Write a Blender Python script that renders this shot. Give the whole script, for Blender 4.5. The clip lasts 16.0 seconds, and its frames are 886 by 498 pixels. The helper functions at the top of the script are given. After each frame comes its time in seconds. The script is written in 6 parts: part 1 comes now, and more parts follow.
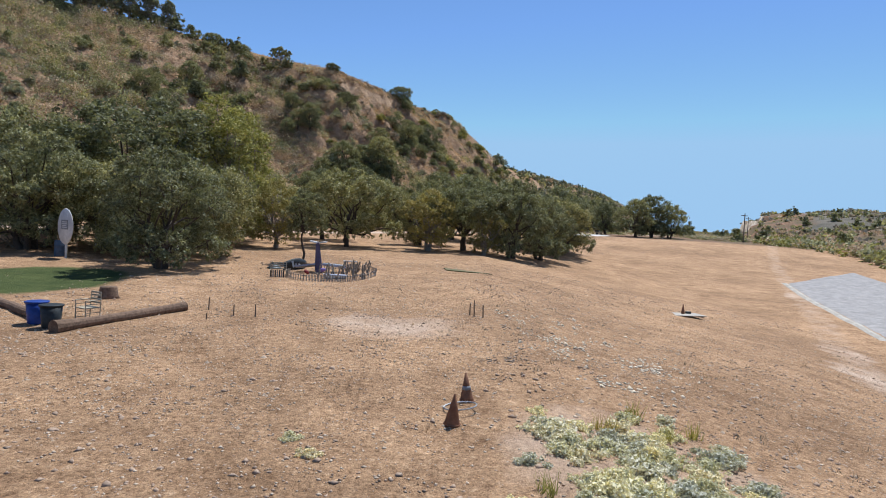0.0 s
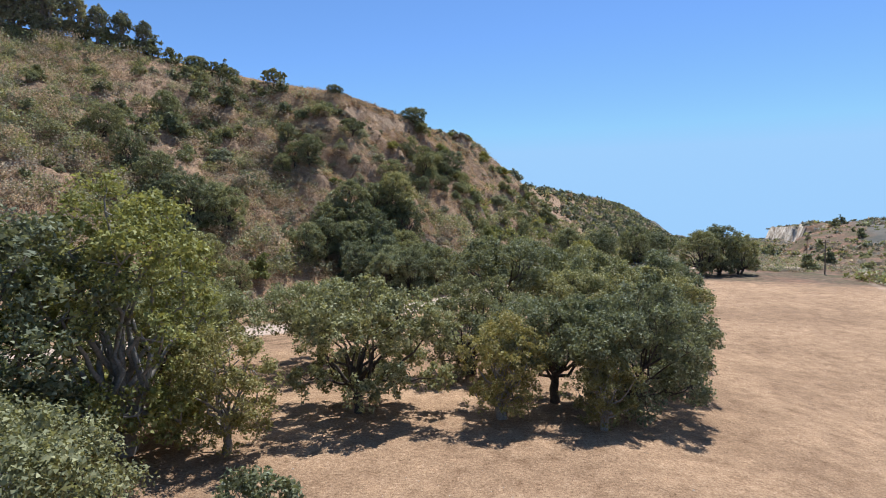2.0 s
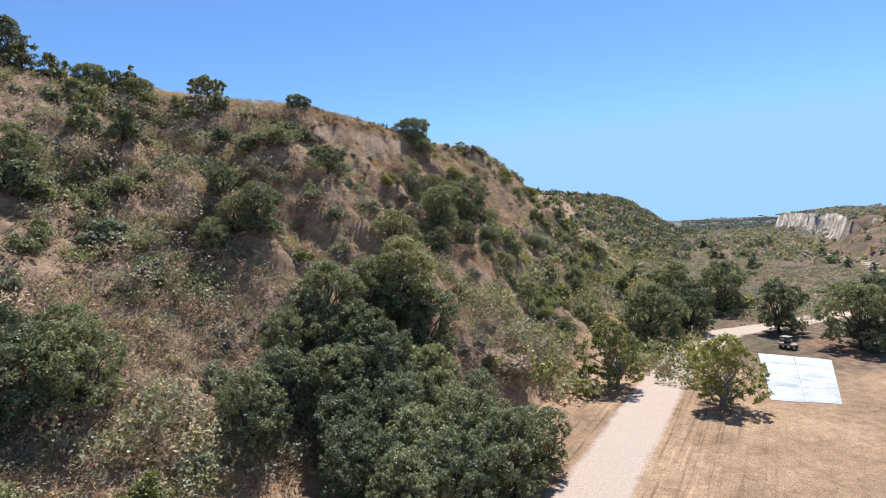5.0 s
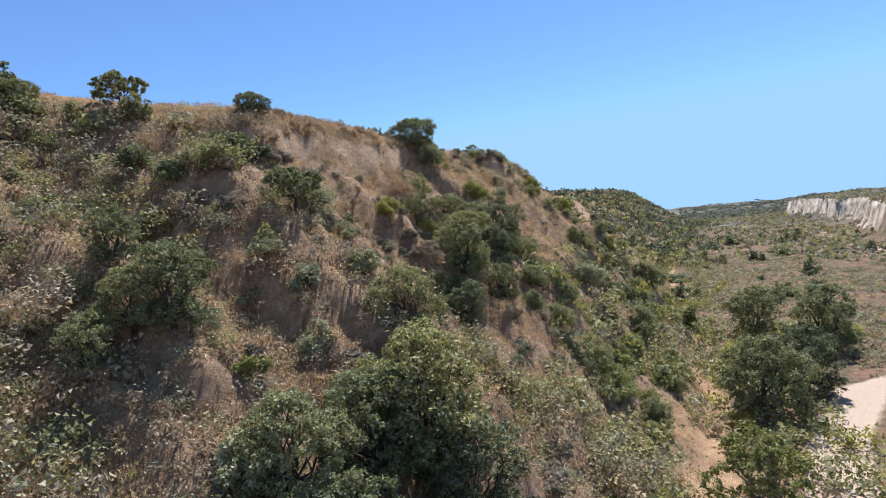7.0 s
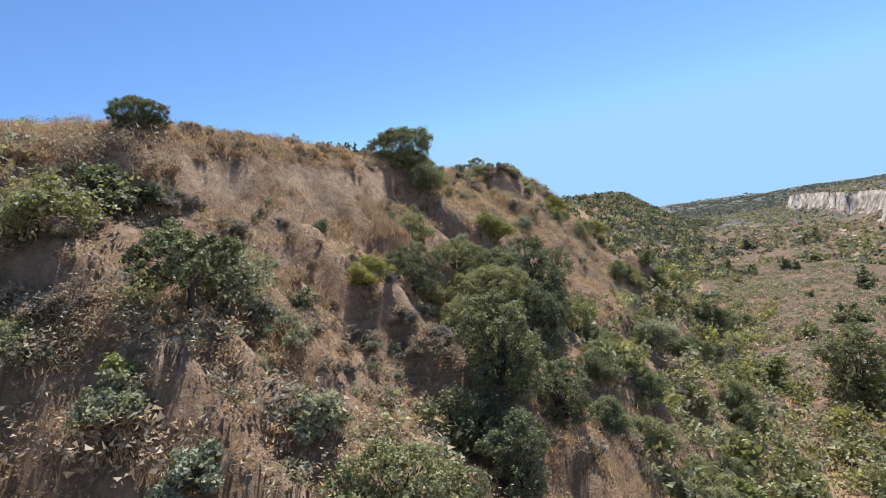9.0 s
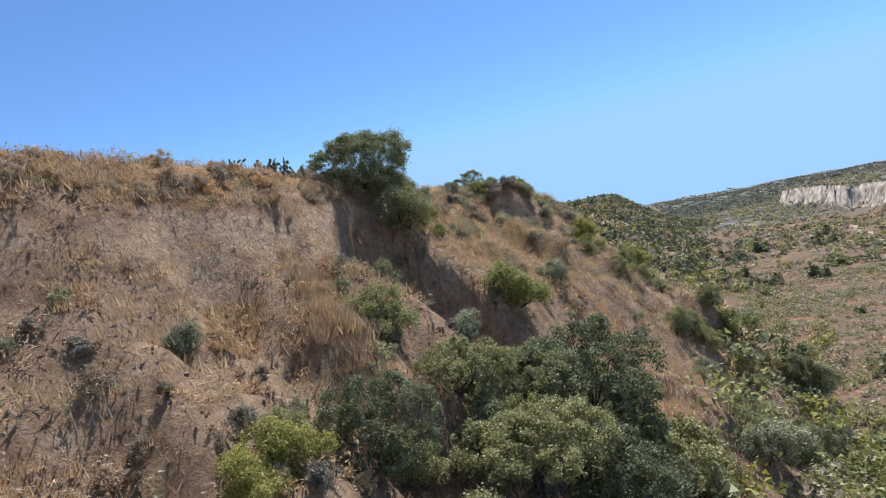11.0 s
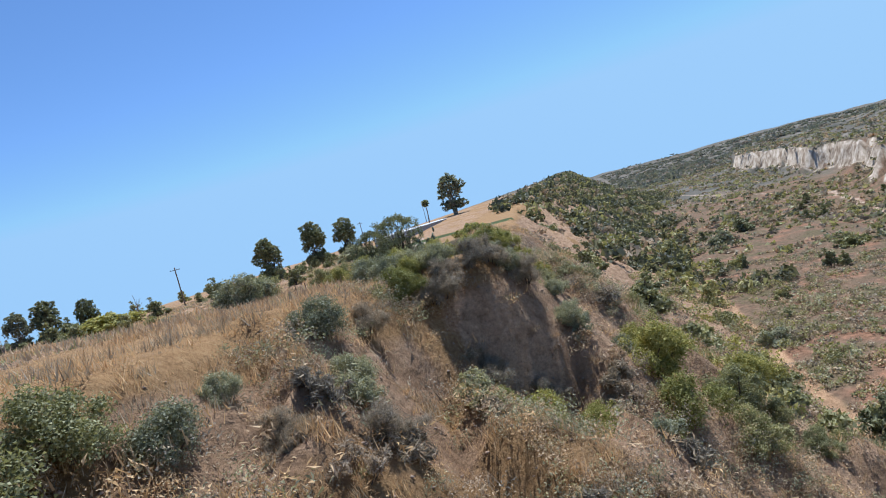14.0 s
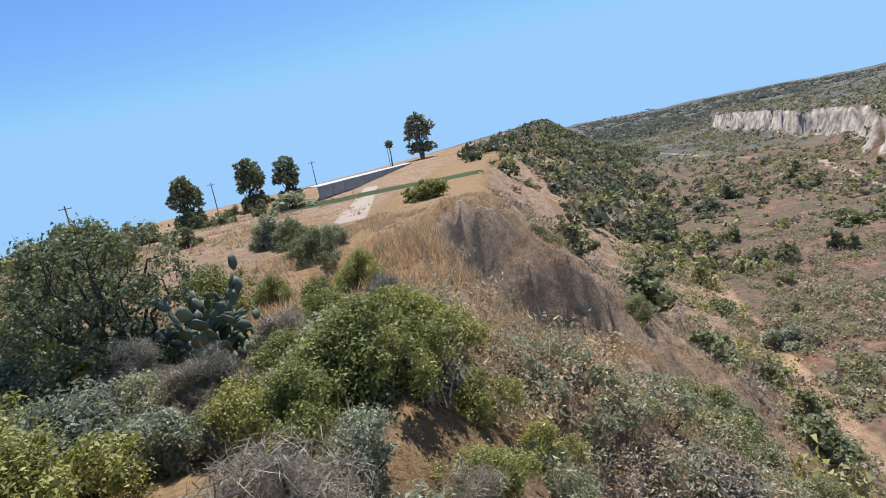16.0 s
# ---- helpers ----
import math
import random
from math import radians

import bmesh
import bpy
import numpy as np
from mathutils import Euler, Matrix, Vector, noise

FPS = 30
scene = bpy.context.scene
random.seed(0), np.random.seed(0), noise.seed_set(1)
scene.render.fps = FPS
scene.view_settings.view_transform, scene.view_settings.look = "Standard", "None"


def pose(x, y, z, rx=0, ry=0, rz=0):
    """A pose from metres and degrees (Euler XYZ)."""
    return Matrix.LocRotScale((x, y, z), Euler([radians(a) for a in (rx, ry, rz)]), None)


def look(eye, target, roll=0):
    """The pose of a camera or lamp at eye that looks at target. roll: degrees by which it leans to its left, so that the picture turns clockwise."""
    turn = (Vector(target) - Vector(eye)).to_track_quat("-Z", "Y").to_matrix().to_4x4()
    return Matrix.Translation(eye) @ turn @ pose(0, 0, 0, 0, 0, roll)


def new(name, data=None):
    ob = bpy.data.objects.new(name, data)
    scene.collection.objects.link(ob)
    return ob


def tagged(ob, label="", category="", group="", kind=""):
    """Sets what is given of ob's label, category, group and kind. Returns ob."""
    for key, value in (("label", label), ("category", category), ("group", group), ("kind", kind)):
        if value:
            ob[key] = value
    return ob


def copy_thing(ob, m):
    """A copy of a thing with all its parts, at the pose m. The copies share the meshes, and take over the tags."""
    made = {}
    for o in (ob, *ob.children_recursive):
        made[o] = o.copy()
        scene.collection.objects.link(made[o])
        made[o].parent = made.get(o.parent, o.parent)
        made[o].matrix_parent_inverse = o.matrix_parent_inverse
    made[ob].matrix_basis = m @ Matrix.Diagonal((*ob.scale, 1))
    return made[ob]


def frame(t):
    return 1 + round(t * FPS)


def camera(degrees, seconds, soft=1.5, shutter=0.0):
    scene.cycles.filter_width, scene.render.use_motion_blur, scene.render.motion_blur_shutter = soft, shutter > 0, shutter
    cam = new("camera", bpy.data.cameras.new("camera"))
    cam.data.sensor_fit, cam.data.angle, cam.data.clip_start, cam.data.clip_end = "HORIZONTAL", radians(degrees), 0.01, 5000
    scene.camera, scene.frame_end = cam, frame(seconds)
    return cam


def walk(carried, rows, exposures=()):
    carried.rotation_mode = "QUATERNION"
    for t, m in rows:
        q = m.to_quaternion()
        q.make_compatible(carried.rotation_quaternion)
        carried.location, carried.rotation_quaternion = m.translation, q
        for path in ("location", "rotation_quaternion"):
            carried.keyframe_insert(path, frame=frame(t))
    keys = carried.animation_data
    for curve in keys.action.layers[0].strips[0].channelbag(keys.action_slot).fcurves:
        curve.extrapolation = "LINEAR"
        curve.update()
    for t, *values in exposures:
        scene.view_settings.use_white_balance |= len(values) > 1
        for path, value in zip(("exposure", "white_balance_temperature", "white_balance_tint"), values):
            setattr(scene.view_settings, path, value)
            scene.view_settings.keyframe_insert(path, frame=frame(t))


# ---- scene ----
cam = camera(74.0, 16.0, 1.0)
PATH = [
    (0, (1.415, -2.359, 3.455), (1.355, -0.361, 3.386), 2.9),
    (0.5, (0.521, 2.384, 4.797), (0.41, 4.38, 4.769), 1.3),
    (1, (-0.375, 7.714, 6.403), (-0.482, 9.711, 6.374), 1.0),
    (1.5, (-1.641, 14.018, 8.119), (-1.745, 16.015, 8.095), 0.9),
    (2, (-3.261, 20.71, 10.715), (-3.358, 22.708, 10.683), 0.7),
    (2.5, (-4.807, 27.623, 12.828), (-4.895, 29.621, 12.794), 0.4),
    (3, (-6.492, 34.664, 15.201), (-6.568, 36.662, 15.162), -0.1),
    (3.5, (-7.731, 41.834, 17.056), (-7.8, 43.833, 17.017), -0.5),
    (4, (-8.85, 48.902, 19.386), (-8.911, 50.9, 19.339), -1.0),
    (6.5, (-13.863, 83.502, 26.809), (-13.913, 85.501, 26.762), -5.3),
    (7, (-14.571, 90.198, 28.547), (-14.613, 92.196, 28.493), -5.6),
    (7.5, (-15.143, 96.359, 29.899), (-15.18, 98.358, 29.851), -6.3),
    (8, (-15.579, 102.101, 31.144), (-15.61, 104.1, 31.101), -7.2),
    (8.5, (-15.98, 108.335, 32.329), (-16.0, 110.335, 32.291), -7.8),
    (11, (-15.554, 136.419, 37.166), (-15.515, 138.418, 37.148), -10.7),
    (11.5, (-15.11, 143.036, 38.348), (-15.058, 145.035, 38.335), -11.8),
    (12, (-14.472, 149.363, 39.506), (-14.412, 151.362, 39.484), -12.1),
    (12.5, (-13.611, 155.251, 40.595), (-13.539, 157.249, 40.565), -12.9),
    (13, (-12.537, 160.319, 41.724), (-12.422, 162.315, 41.678), -14.6),
    (13.5, (-11.374, 165.822, 43.055), (-11.218, 167.814, 42.971), -14.8),
    (14, (-10.199, 171.541, 43.967), (-10.022, 173.531, 43.861), -15.3),
    (14.5, (-9.0, 177.054, 44.505), (-8.812, 179.035, 44.297), -14.1),
    (15, (-7.86, 182.05, 44.679), (-7.665, 184.024, 44.428), -13.7),
    (15.5, (-6.542, 187.052, 44.749), (-6.333, 189.021, 44.47), -12.8),
    (16, (-4.966, 192.789, 44.652), (-4.732, 194.749, 44.331), -11.7),
]
walk(cam, [(t, look(eye, target, roll)) for t, eye, target, roll in PATH], [(0, 0.3, 5700, 9), (1.5, 0.38, 5500, 9), (4, 0.52, 5400, 9), (8, 0.55, 5550, 9), (11, 0.5, 5500, 9), (13.5, 0.38, 5400, 9), (16, 0.38, 5400, 9)])

# ---------------------------------------------------------------- world and sun
SUN_AZ, SUN_EL = radians(23), radians(64)      # azimuth from +y towards +x
world = bpy.data.worlds.new("sky")
scene.world = world
world.use_nodes = True
wn = world.node_tree
sky = wn.nodes.new("ShaderNodeTexSky")
sky.sky_type, sky.sun_disc = "NISHITA", False
sky.sun_elevation, sky.sun_rotation = SUN_EL, SUN_AZ
sky.air_density, sky.dust_density, sky.ozone_density, sky.altitude = 1.0, 0.05, 4.5, 1200
wn.nodes["Background"].inputs[1].default_value = 0.105
cap = wn.nodes.new("ShaderNodeMix")                 # keeps the haze at the horizon blue
cap.data_type, cap.blend_type = "RGBA", "DARKEN"
cap.inputs[0].default_value = 1.0
cap.inputs[7].default_value = (2.95, 4.4, 5.8, 1)
wn.links.new(sky.outputs[0], cap.inputs[6])
wn.links.new(cap.outputs[2], wn.nodes["Background"].inputs[0])
sun = new("sun", bpy.data.lights.new("sun", "SUN"))
sun.data.energy, sun.data.angle, sun.data.color = 5.0, radians(0.53), (1.0, 0.95, 0.87)
to_sun = Vector((math.sin(SUN_AZ) * math.cos(SUN_EL), math.cos(SUN_AZ) * math.cos(SUN_EL), math.sin(SUN_EL)))
sun.matrix_world = look(to_sun * 100, (0, 0, 0))


# ---------------------------------------------------------------- terrain
def hash2(ix, iy, seed):
    h = (ix.astype(np.int64) * 374761393 + iy.astype(np.int64) * 668265263 + seed * 1442695041) & 0x7FFFFFFF
    h = ((h ^ (h >> 13)) * 1274126177) & 0x7FFFFFFF
    return ((h ^ (h >> 16)) & 0xFFFF) / 65535.0


def vnoise(x, y, seed=0):
    """Smooth value noise in -1..1."""
    x, y = np.asarray(x, float), np.asarray(y, float)
    ix, iy = np.floor(x), np.floor(y)
    fx, fy = x - ix, y - iy
    fx, fy = fx * fx * (3 - 2 * fx), fy * fy * (3 - 2 * fy)
    a, b = hash2(ix, iy, seed), hash2(ix + 1, iy, seed)
    c, d = hash2(ix, iy + 1, seed), hash2(ix + 1, iy + 1, seed)
    return 2 * ((a * (1 - fx) + b * fx) * (1 - fy) + (c * (1 - fx) + d * fx) * fy) - 1


def fbm(x, y, seed=0, octaves=4):
    out, amp = 0.0, 0.5
    for k in range(octaves):
        out = out + amp * vnoise(x * 2**k + 7.3 * k, y * 2**k + 3.1 * k, seed + k)
        amp *= 0.5
    return out


def smooth(a, b, v):
    w = np.clip((v - a) / (b - a), 0, 1)
    return w * w * (3 - 2 * w)


# lip of the bluff (x, y, height) and its foot (x, y)
CREST = np.array([(-420, 20, 66), (-150, 112, 63), (-105, 142, 56), (-69, 154, 50.5), (-48, 155, 45.8), (-35, 153, 44.0), (-27, 166, 43.4), (-20, 178, 43.0),
                  (-15, 190, 42.6), (-9.8, 194.3, 42.0), (-4.8, 200.0, 41.8), (-2.6, 208, 41.2), (-2.0, 216, 40.3), (1.0, 231, 39.7), (6.4, 250, 39.6), (13, 282, 39.4), (24, 330, 39.5),
                  (46, 400, 41.5), (80, 480, 44), (146, 640, 49), (232, 900, 54), (450, 1500, 62)], float)
FOOT = np.array([(-520, -60), (-150, 30), (-90, 52), (-55, 68), (-36, 88), (-22, 110), (-3, 128), (13, 158), (25, 190), (34, 225), (46, 262),
                 (60, 300), (78, 350), (104, 420), (136, 500), (210, 650), (300, 900), (520, 1500)], float)


def along(px, py, line):
    """Distance to a polyline, side (positive to its right), and its values at the nearest place."""
    best = np.full(px.shape, 1e12)
    side, val, arc = np.zeros_like(best), np.zeros_like(best), np.zeros_like(best)
    run = 0.0
    for a, b in zip(line[:-1], line[1:]):
        d = b[:2] - a[:2]
        length = math.hypot(*d)
        k = np.clip(((px - a[0]) * d[0] + (py - a[1]) * d[1]) / length**2, 0, 1)
        dx, dy = px - a[0] - k * d[0], py - a[1] - k * d[1]
        dist = dx * dx + dy * dy
        near = dist < best
        best = np.where(near, dist, best)
        side = np.where(near, d[1] * dx - d[0] * dy, side)
        if len(a) > 2:
            val = np.where(near, a[2] + k * (b[2] - a[2]), val)
        arc = np.where(near, run + k * length, arc)
        run += length
    return np.sqrt(best), np.sign(side), val, arc


def slope_share(px, py):
    """0 at the foot of the bluff, 1 at its lip, and the lip's height."""
    wob = 2.2 * fbm(px / 17, py / 17, 11, 3)
    s = 0.45 * px + 0.89 * py
    rill = vnoise(s / 6.5, (0.89 * px - 0.45 * py) / 60, 5) + 0.6 * vnoise(s / 2.7, (0.89 * px - 0.45 * py) / 40, 6)
    dc, sc, top, _ = along(px, py, CREST)
    df, sf, _, _ = along(px, py, FOOT)
    dc, df = dc * -sc, df * sf          # dc > 0 on the mesa, df > 0 in the valley
    dc = dc - wob
    gully = rill * 1.35
    u = -df / np.maximum(-df - dc, 1e-3)
    u = np.where(df >= 0, 0.0, np.where(dc >= 0, 1.0, u))
    shift = gully / np.maximum(-df - np.minimum(dc, 0), 8) * np.clip(6 * u, 0, 1) * np.clip(9 * (1 - u), 0, 1)
    return np.clip(u + shift, 0, 1), top, dc, df


def valley(px, py):
    z = 0.026 * np.clip(py, -60, 620) - 0.02 * np.clip(px - 60, 0, 260)
    z = z - 0.15 * np.clip(px - 3, 0, 22) * smooth(-10, 12, py) * smooth(120, 55, py)
    return z + 0.35 * fbm(px / 30, py / 30, 21) * smooth(40, 160, py + px) + 0.10 * fbm(px / 3.0, py / 3.0, 22, 3)


WHITE = np.array([(150, 300), (190, 380), (220, 425), (248, 475), (282, 590), (300, 645), (345, 730), (430, 860)], float)      # foot of the white cliff


def height(px, py):
    px, py = np.asarray(px, float), np.asarray(py, float)
    u, top, dc, df = slope_share(px, py)
    low = valley(px, py)
    mesa = top + 0.012 * np.clip(dc, 0, 60) - 0.014 * np.clip(-px - 14, 0, 260) * smooth(165, 215, py) + 0.25 * fbm(px / 14, py / 14, 31)
    mesa = mesa + (40 - top) * smooth(30, 140, dc) * smooth(120, 200, py + 0.3 * dc)
    line = 0.45 * px + 0.89 * py
    at_lip = np.exp(-(((line - 168.5) / 6) ** 2))
    cut = np.exp(-(((line - 146.5) / 3.4) ** 2)) + 0.9 * np.exp(-(((line - 168.5) / 3.2) ** 2)) + 0.1 * np.exp(-(((line - 205) / 9) ** 2))
    drop = 0.24 * np.clip(cut + np.clip(1.1 * vnoise(line / 15, 0.5, 15) - 0.1, 0, 1) * 0.15 * smooth(160, 145, line)
                          + smooth(100, 110, line) * smooth(144, 139, line) * (0.27 + 0.25 * vnoise(line / 7, 0.5, 16)), 0, 1)
    share = (1 - drop) * u ** (0.95 + 0.25 * smooth(190, 225, py)) + drop * smooth(0.88 + 0.05 * at_lip, 0.945 + 0.045 * at_lip, u)
    rough = (0.42 * vnoise(px / 0.8, py / 0.8, 50) + 0.6 * vnoise(px / 1.5, py / 1.5, 49) + 0.8 * fbm(px / 2.4, py / 2.4, 44, 3) + 1.5 * fbm(px / 5.5, py / 5.5, 41, 5) - 0.5 * np.abs(vnoise(px / 2.6, py / 2.6, 46))) * np.clip(5 * u, 0, 1) * np.clip(6 * (1 - u), 0, 1)
    # eroded ribs with sharp backs and gullies between them, running down the face
    across, warp = 0.89 * px - 0.45 * py, 2.2 * fbm(px / 11, py / 11, 45, 3)
    rib = 1 - 2.3 * np.abs(vnoise((line + warp) / 8, across / 50, 55)) + 0.5 * (1 - 2.3 * np.abs(vnoise((line + warp) / 3.3, across / 30, 56)))
    ribbed = smooth(0.10, 0.35, u) * smooth(0.92, 0.70, u) * (0.35 + 0.65 * smooth(84, 104, line)) * (1 - 0.8 * smooth(138, 147, line))
    z = low + (mesa - low) * share + rough + 1.9 * rib * ribbed
    # a spur that runs down from the leaning tree, steep on its near side
    spur = top - 0.85 * np.clip(-dc, 0, 99) - 1.2 * np.clip(-dc - 12, 0, 99) + 0.6 * fbm(px / 4, py / 4, 42, 3)
    side = (12 * (py - 177.6) + 8 * (px + 21)) / 14.42 + 1.3 + 0.8 * vnoise(px / 3, py / 3, 47)
    z = z + np.clip(spur - z, 0, 14) * smooth(-0.7, 0.7, side) * smooth(32, 14, side) * (dc < 0)
    # a notch behind the knoll, under the steep end of the next bank
    v = py - 226.0 - 0.86 * (px + 5.8) + 0.7 * vnoise(px / 2.0, py / 2.0, 43)
    z = z - 4.4 * smooth(-10, -4, px) * smooth(8, 3, px) * smooth(0.7, -0.7, v) * smooth(-15, -4, v)
    z = z + 1.5 * np.exp(-(((px + 3.6) / 2.7) ** 2) - ((py - 211.5) / 3.3) ** 2)      # grassy hump of the knoll
    # low banks, each with one steep bare face: below the knoll, and in the gullies of the grassy face
    for ax, ay, bx, by, tall, back, cut, seed in ((-1.5, 230.2, 20.5, 238.0, 1.5, 10, 1.9, 48), (-9.4, 197.6, -1.6, 193.6, 0.4, 4, 2.9, 60), (-9.2, 193.0, -6.8, 183.0, 1.8, 8, 0.6, 57),
                                                 (-14.4, 191.5, -12.2, 182.5, 1.1, 5, 0, 58), (-5.4, 194.5, -2.2, 186.0, 1.2, 6, 0, 59)):
        run = math.hypot(bx - ax, by - ay)
        k = ((px - ax) * (bx - ax) + (py - ay) * (by - ay)) / run
        side = ((bx - ax) * (py - ay) - (by - ay) * (px - ax)) / run + 0.7 * vnoise(px / 2.2, py / 2.2, seed) + 0.7 * vnoise(px / 4.5, py / 4.5, seed + 10) + 0.45 * vnoise(px / 0.9, py / 0.9, seed + 20)
        ends = smooth(-1, 3, k) * smooth(run + 1, run - 4, k)
        z = z + (tall * smooth(-0.6, 0.25, side) * smooth(back, 1.5, side) - cut * smooth(0.4, -1.3, side) * smooth(-12, -4, side)) * ends
    # hills beyond the valley, with the white cliff before them
    dw, sw, tw, _ = along(px, py, WHITE)
    back = dw * sw
    groove = 10 * fbm(px / 34, py / 34, 51, 3) - 9 * np.abs(vnoise(px / 15, py / 15, 53)) - 4 * np.abs(vnoise(px / 7, py / 7, 54)) + 4
    east = (smooth(-10, 0, back + groove) * 4 + smooth(0, 4.5, back + groove) * 12) + 0.006 * np.clip(back - 20, 0, 420) + 9 * fbm(px / 70, py / 70, 52) * smooth(0, 60, back)
    z = z + np.where(df > 0, np.clip(east, 0, None), 0) * smooth(120, 200, px) * smooth(1500, 900, py)
    far = np.hypot(px, py)
    z = z + smooth(1000, 2600, far) * (6 + 46 * fbm(px / 380, py / 380, 61, 4)) * np.where(df > 0, 1, 0.15)
    return z - np.clip(0.055 * (dc - 150), 0, 160)


# ---------------------------------------------------------------- materials
def material(name, rough=0.9):
    m = bpy.data.materials.new(name)
    m.use_nodes = True
    b = m.node_tree.nodes["Principled BSDF"]
    b.inputs["Roughness"].default_value = rough
    b.inputs["Specular IOR Level"].default_value = 0.25
    return m, m.node_tree, b


def node(tree, kind, **values):
    n = tree.nodes.new(kind)
    for key, value in values.items():
        n.inputs[key.replace("_", " ")].default_value = value
    return n


def ramp(tree, fac, stops):
    n = tree.nodes.new("ShaderNodeValToRGB")
    while len(n.color_ramp.elements) < len(stops):
        n.color_ramp.elements.new(0.5)
    for e, (p, c) in zip(n.color_ramp.elements, stops):
        e.position, e.color = p, (*c, 1)
    tree.links.new(fac, n.inputs[0])
    return n.outputs[0]


def mix(tree, fac, a, b, how="MIX"):
    n = tree.nodes.new("ShaderNodeMix")
    n.data_type, n.blend_type = "RGBA", how
    for slot, v in ((0, fac), (6, a), (7, b)):
        if isinstance(v, bpy.types.NodeSocket):
            tree.links.new(v, n.inputs[slot])
        else:
            n.inputs[slot].default_value = (*v, 1) if isinstance(v, tuple) else v
    return n.outputs[2]


def noise_of(tree, scale, detail=4, rough=0.6, vec=None):
    n = node(tree, "ShaderNodeTexNoise", Scale=scale, Detail=detail, Roughness=rough)
    if vec is None:
        vec = tree.nodes.new("ShaderNodeTexCoord").outputs["Object"]
    tree.links.new(vec, n.inputs["Vector"])
    return n.outputs[0]


def bump(tree, b, fac, strength, distance):
    n = node(tree, "ShaderNodeBump", Strength=strength, Distance=distance)
    tree.links.new(fac, n.inputs["Height"])
    tree.links.new(n.outputs[0], b.inputs["Normal"])


def plain(name, colour, rough=0.8, grain=12.0, spread=0.25, metal=0.0, depth=0.01):
    """A painted, wooden, stone or plastic surface with grain and blotches."""
    m, tree, b = material(name, rough)
    colour = tuple(c * 0.85 for c in colour)
    dark, light = tuple(c * (1 - spread) for c in colour), tuple(min(1, c * (1 + spread)) for c in colour)
    one = ramp(tree, noise_of(tree, grain), [(0.3, dark), (0.7, light)])
    two = ramp(tree, noise_of(tree, grain * 0.13, 2), [(0.3, (0.75, 0.75, 0.75)), (0.7, (1.1, 1.1, 1.1))])
    tree.links.new(mix(tree, 1.0, one, two, "MULTIPLY"), b.inputs["Base Color"])
    b.inputs["Metallic"].default_value = metal
    bump(tree, b, noise_of(tree, grain * 2), 0.4, depth)
    return m


def leaf(name, dark, mid, light, gloss=0.6, shine=0.08, through_tint=(1.2, 1.15, 0.7)):
    """Foliage that varies from leaf to leaf, from plant to plant, and lets some light through."""
    m, tree, b = material(name, gloss)
    geo = tree.nodes.new("ShaderNodeNewGeometry")
    tone = ramp(tree, geo.outputs["Random Per Island"], [(0.0, dark), (0.55, mid), (1.0, light)])
    att = tree.nodes.new("ShaderNodeAttribute")
    att.attribute_name = "tone"
    info = tree.nodes.new("ShaderNodeObjectInfo")
    add = tree.nodes.new("ShaderNodeMath")
    tree.links.new(att.outputs["Fac"], add.inputs[0])
    tree.links.new(info.outputs["Random"], add.inputs[1])
    shade = ramp(tree, add.outputs[0], [(0.0, (0.72, 0.74, 0.75)), (0.5, (1.0, 1.0, 1.0)), (1.0, (1.2, 1.13, 1.0))])
    colour = mix(tree, 1.0, tone, shade, "MULTIPLY")
    tree.links.new(colour, b.inputs["Base Color"])
    b.inputs["Specular IOR Level"].default_value = shine * 2
    thin = tree.nodes.new("ShaderNodeBsdfTranslucent")
    tree.links.new(mix(tree, 1.0, colour, through_tint, "MULTIPLY"), thin.inputs[0])
    both = node(tree, "ShaderNodeMixShader", Fac=0.30)
    tree.links.new(b.outputs[0], both.inputs[1])
    tree.links.new(thin.outputs[0], both.inputs[2])
    tree.links.new(both.outputs[0], tree.nodes["Material Output"].inputs[0])
    return m


DRY_TINT = (1.0, 0.97, 0.92)
OAK = leaf("oak_leaves", (0.14, 0.142, 0.070), (0.285, 0.275, 0.128), (0.43, 0.415, 0.235))
DARK = leaf("dark_leaves", (0.11, 0.117, 0.063), (0.21, 0.212, 0.110), (0.36, 0.355, 0.20))
FRESH = leaf("fresh_leaves", (0.165, 0.165, 0.045), (0.3, 0.29, 0.09), (0.46, 0.43, 0.165))
YELLOW = leaf("turning_leaves", (0.203, 0.175, 0.056), (0.316, 0.277, 0.096), (0.463, 0.395, 0.169))
SAGE = leaf("sage_leaves", (0.19, 0.19, 0.12), (0.325, 0.32, 0.21), (0.48, 0.47, 0.33), 0.8, 0.05)
BROWN = leaf("dry_scrub", (0.28, 0.205, 0.13), (0.465, 0.355, 0.235), (0.64, 0.51, 0.36), 0.9, 0.03, DRY_TINT)
TWIGS = leaf("grey_twigs", (0.19, 0.155, 0.11), (0.33, 0.28, 0.205), (0.48, 0.415, 0.32), 0.9, 0.03, DRY_TINT)
STRAW = leaf("dry_grass", (0.42, 0.275, 0.14), (0.6, 0.42, 0.23), (0.76, 0.57, 0.355), 0.8, 0.05, DRY_TINT)
RUST = leaf("rust_brush", (0.27, 0.175, 0.12), (0.40, 0.275, 0.19), (0.52, 0.38, 0.27), 0.9, 0.03, DRY_TINT)
WOODS = leaf("distant_leaves", (0.06, 0.065, 0.045), (0.12, 0.125, 0.083), (0.21, 0.21, 0.145))
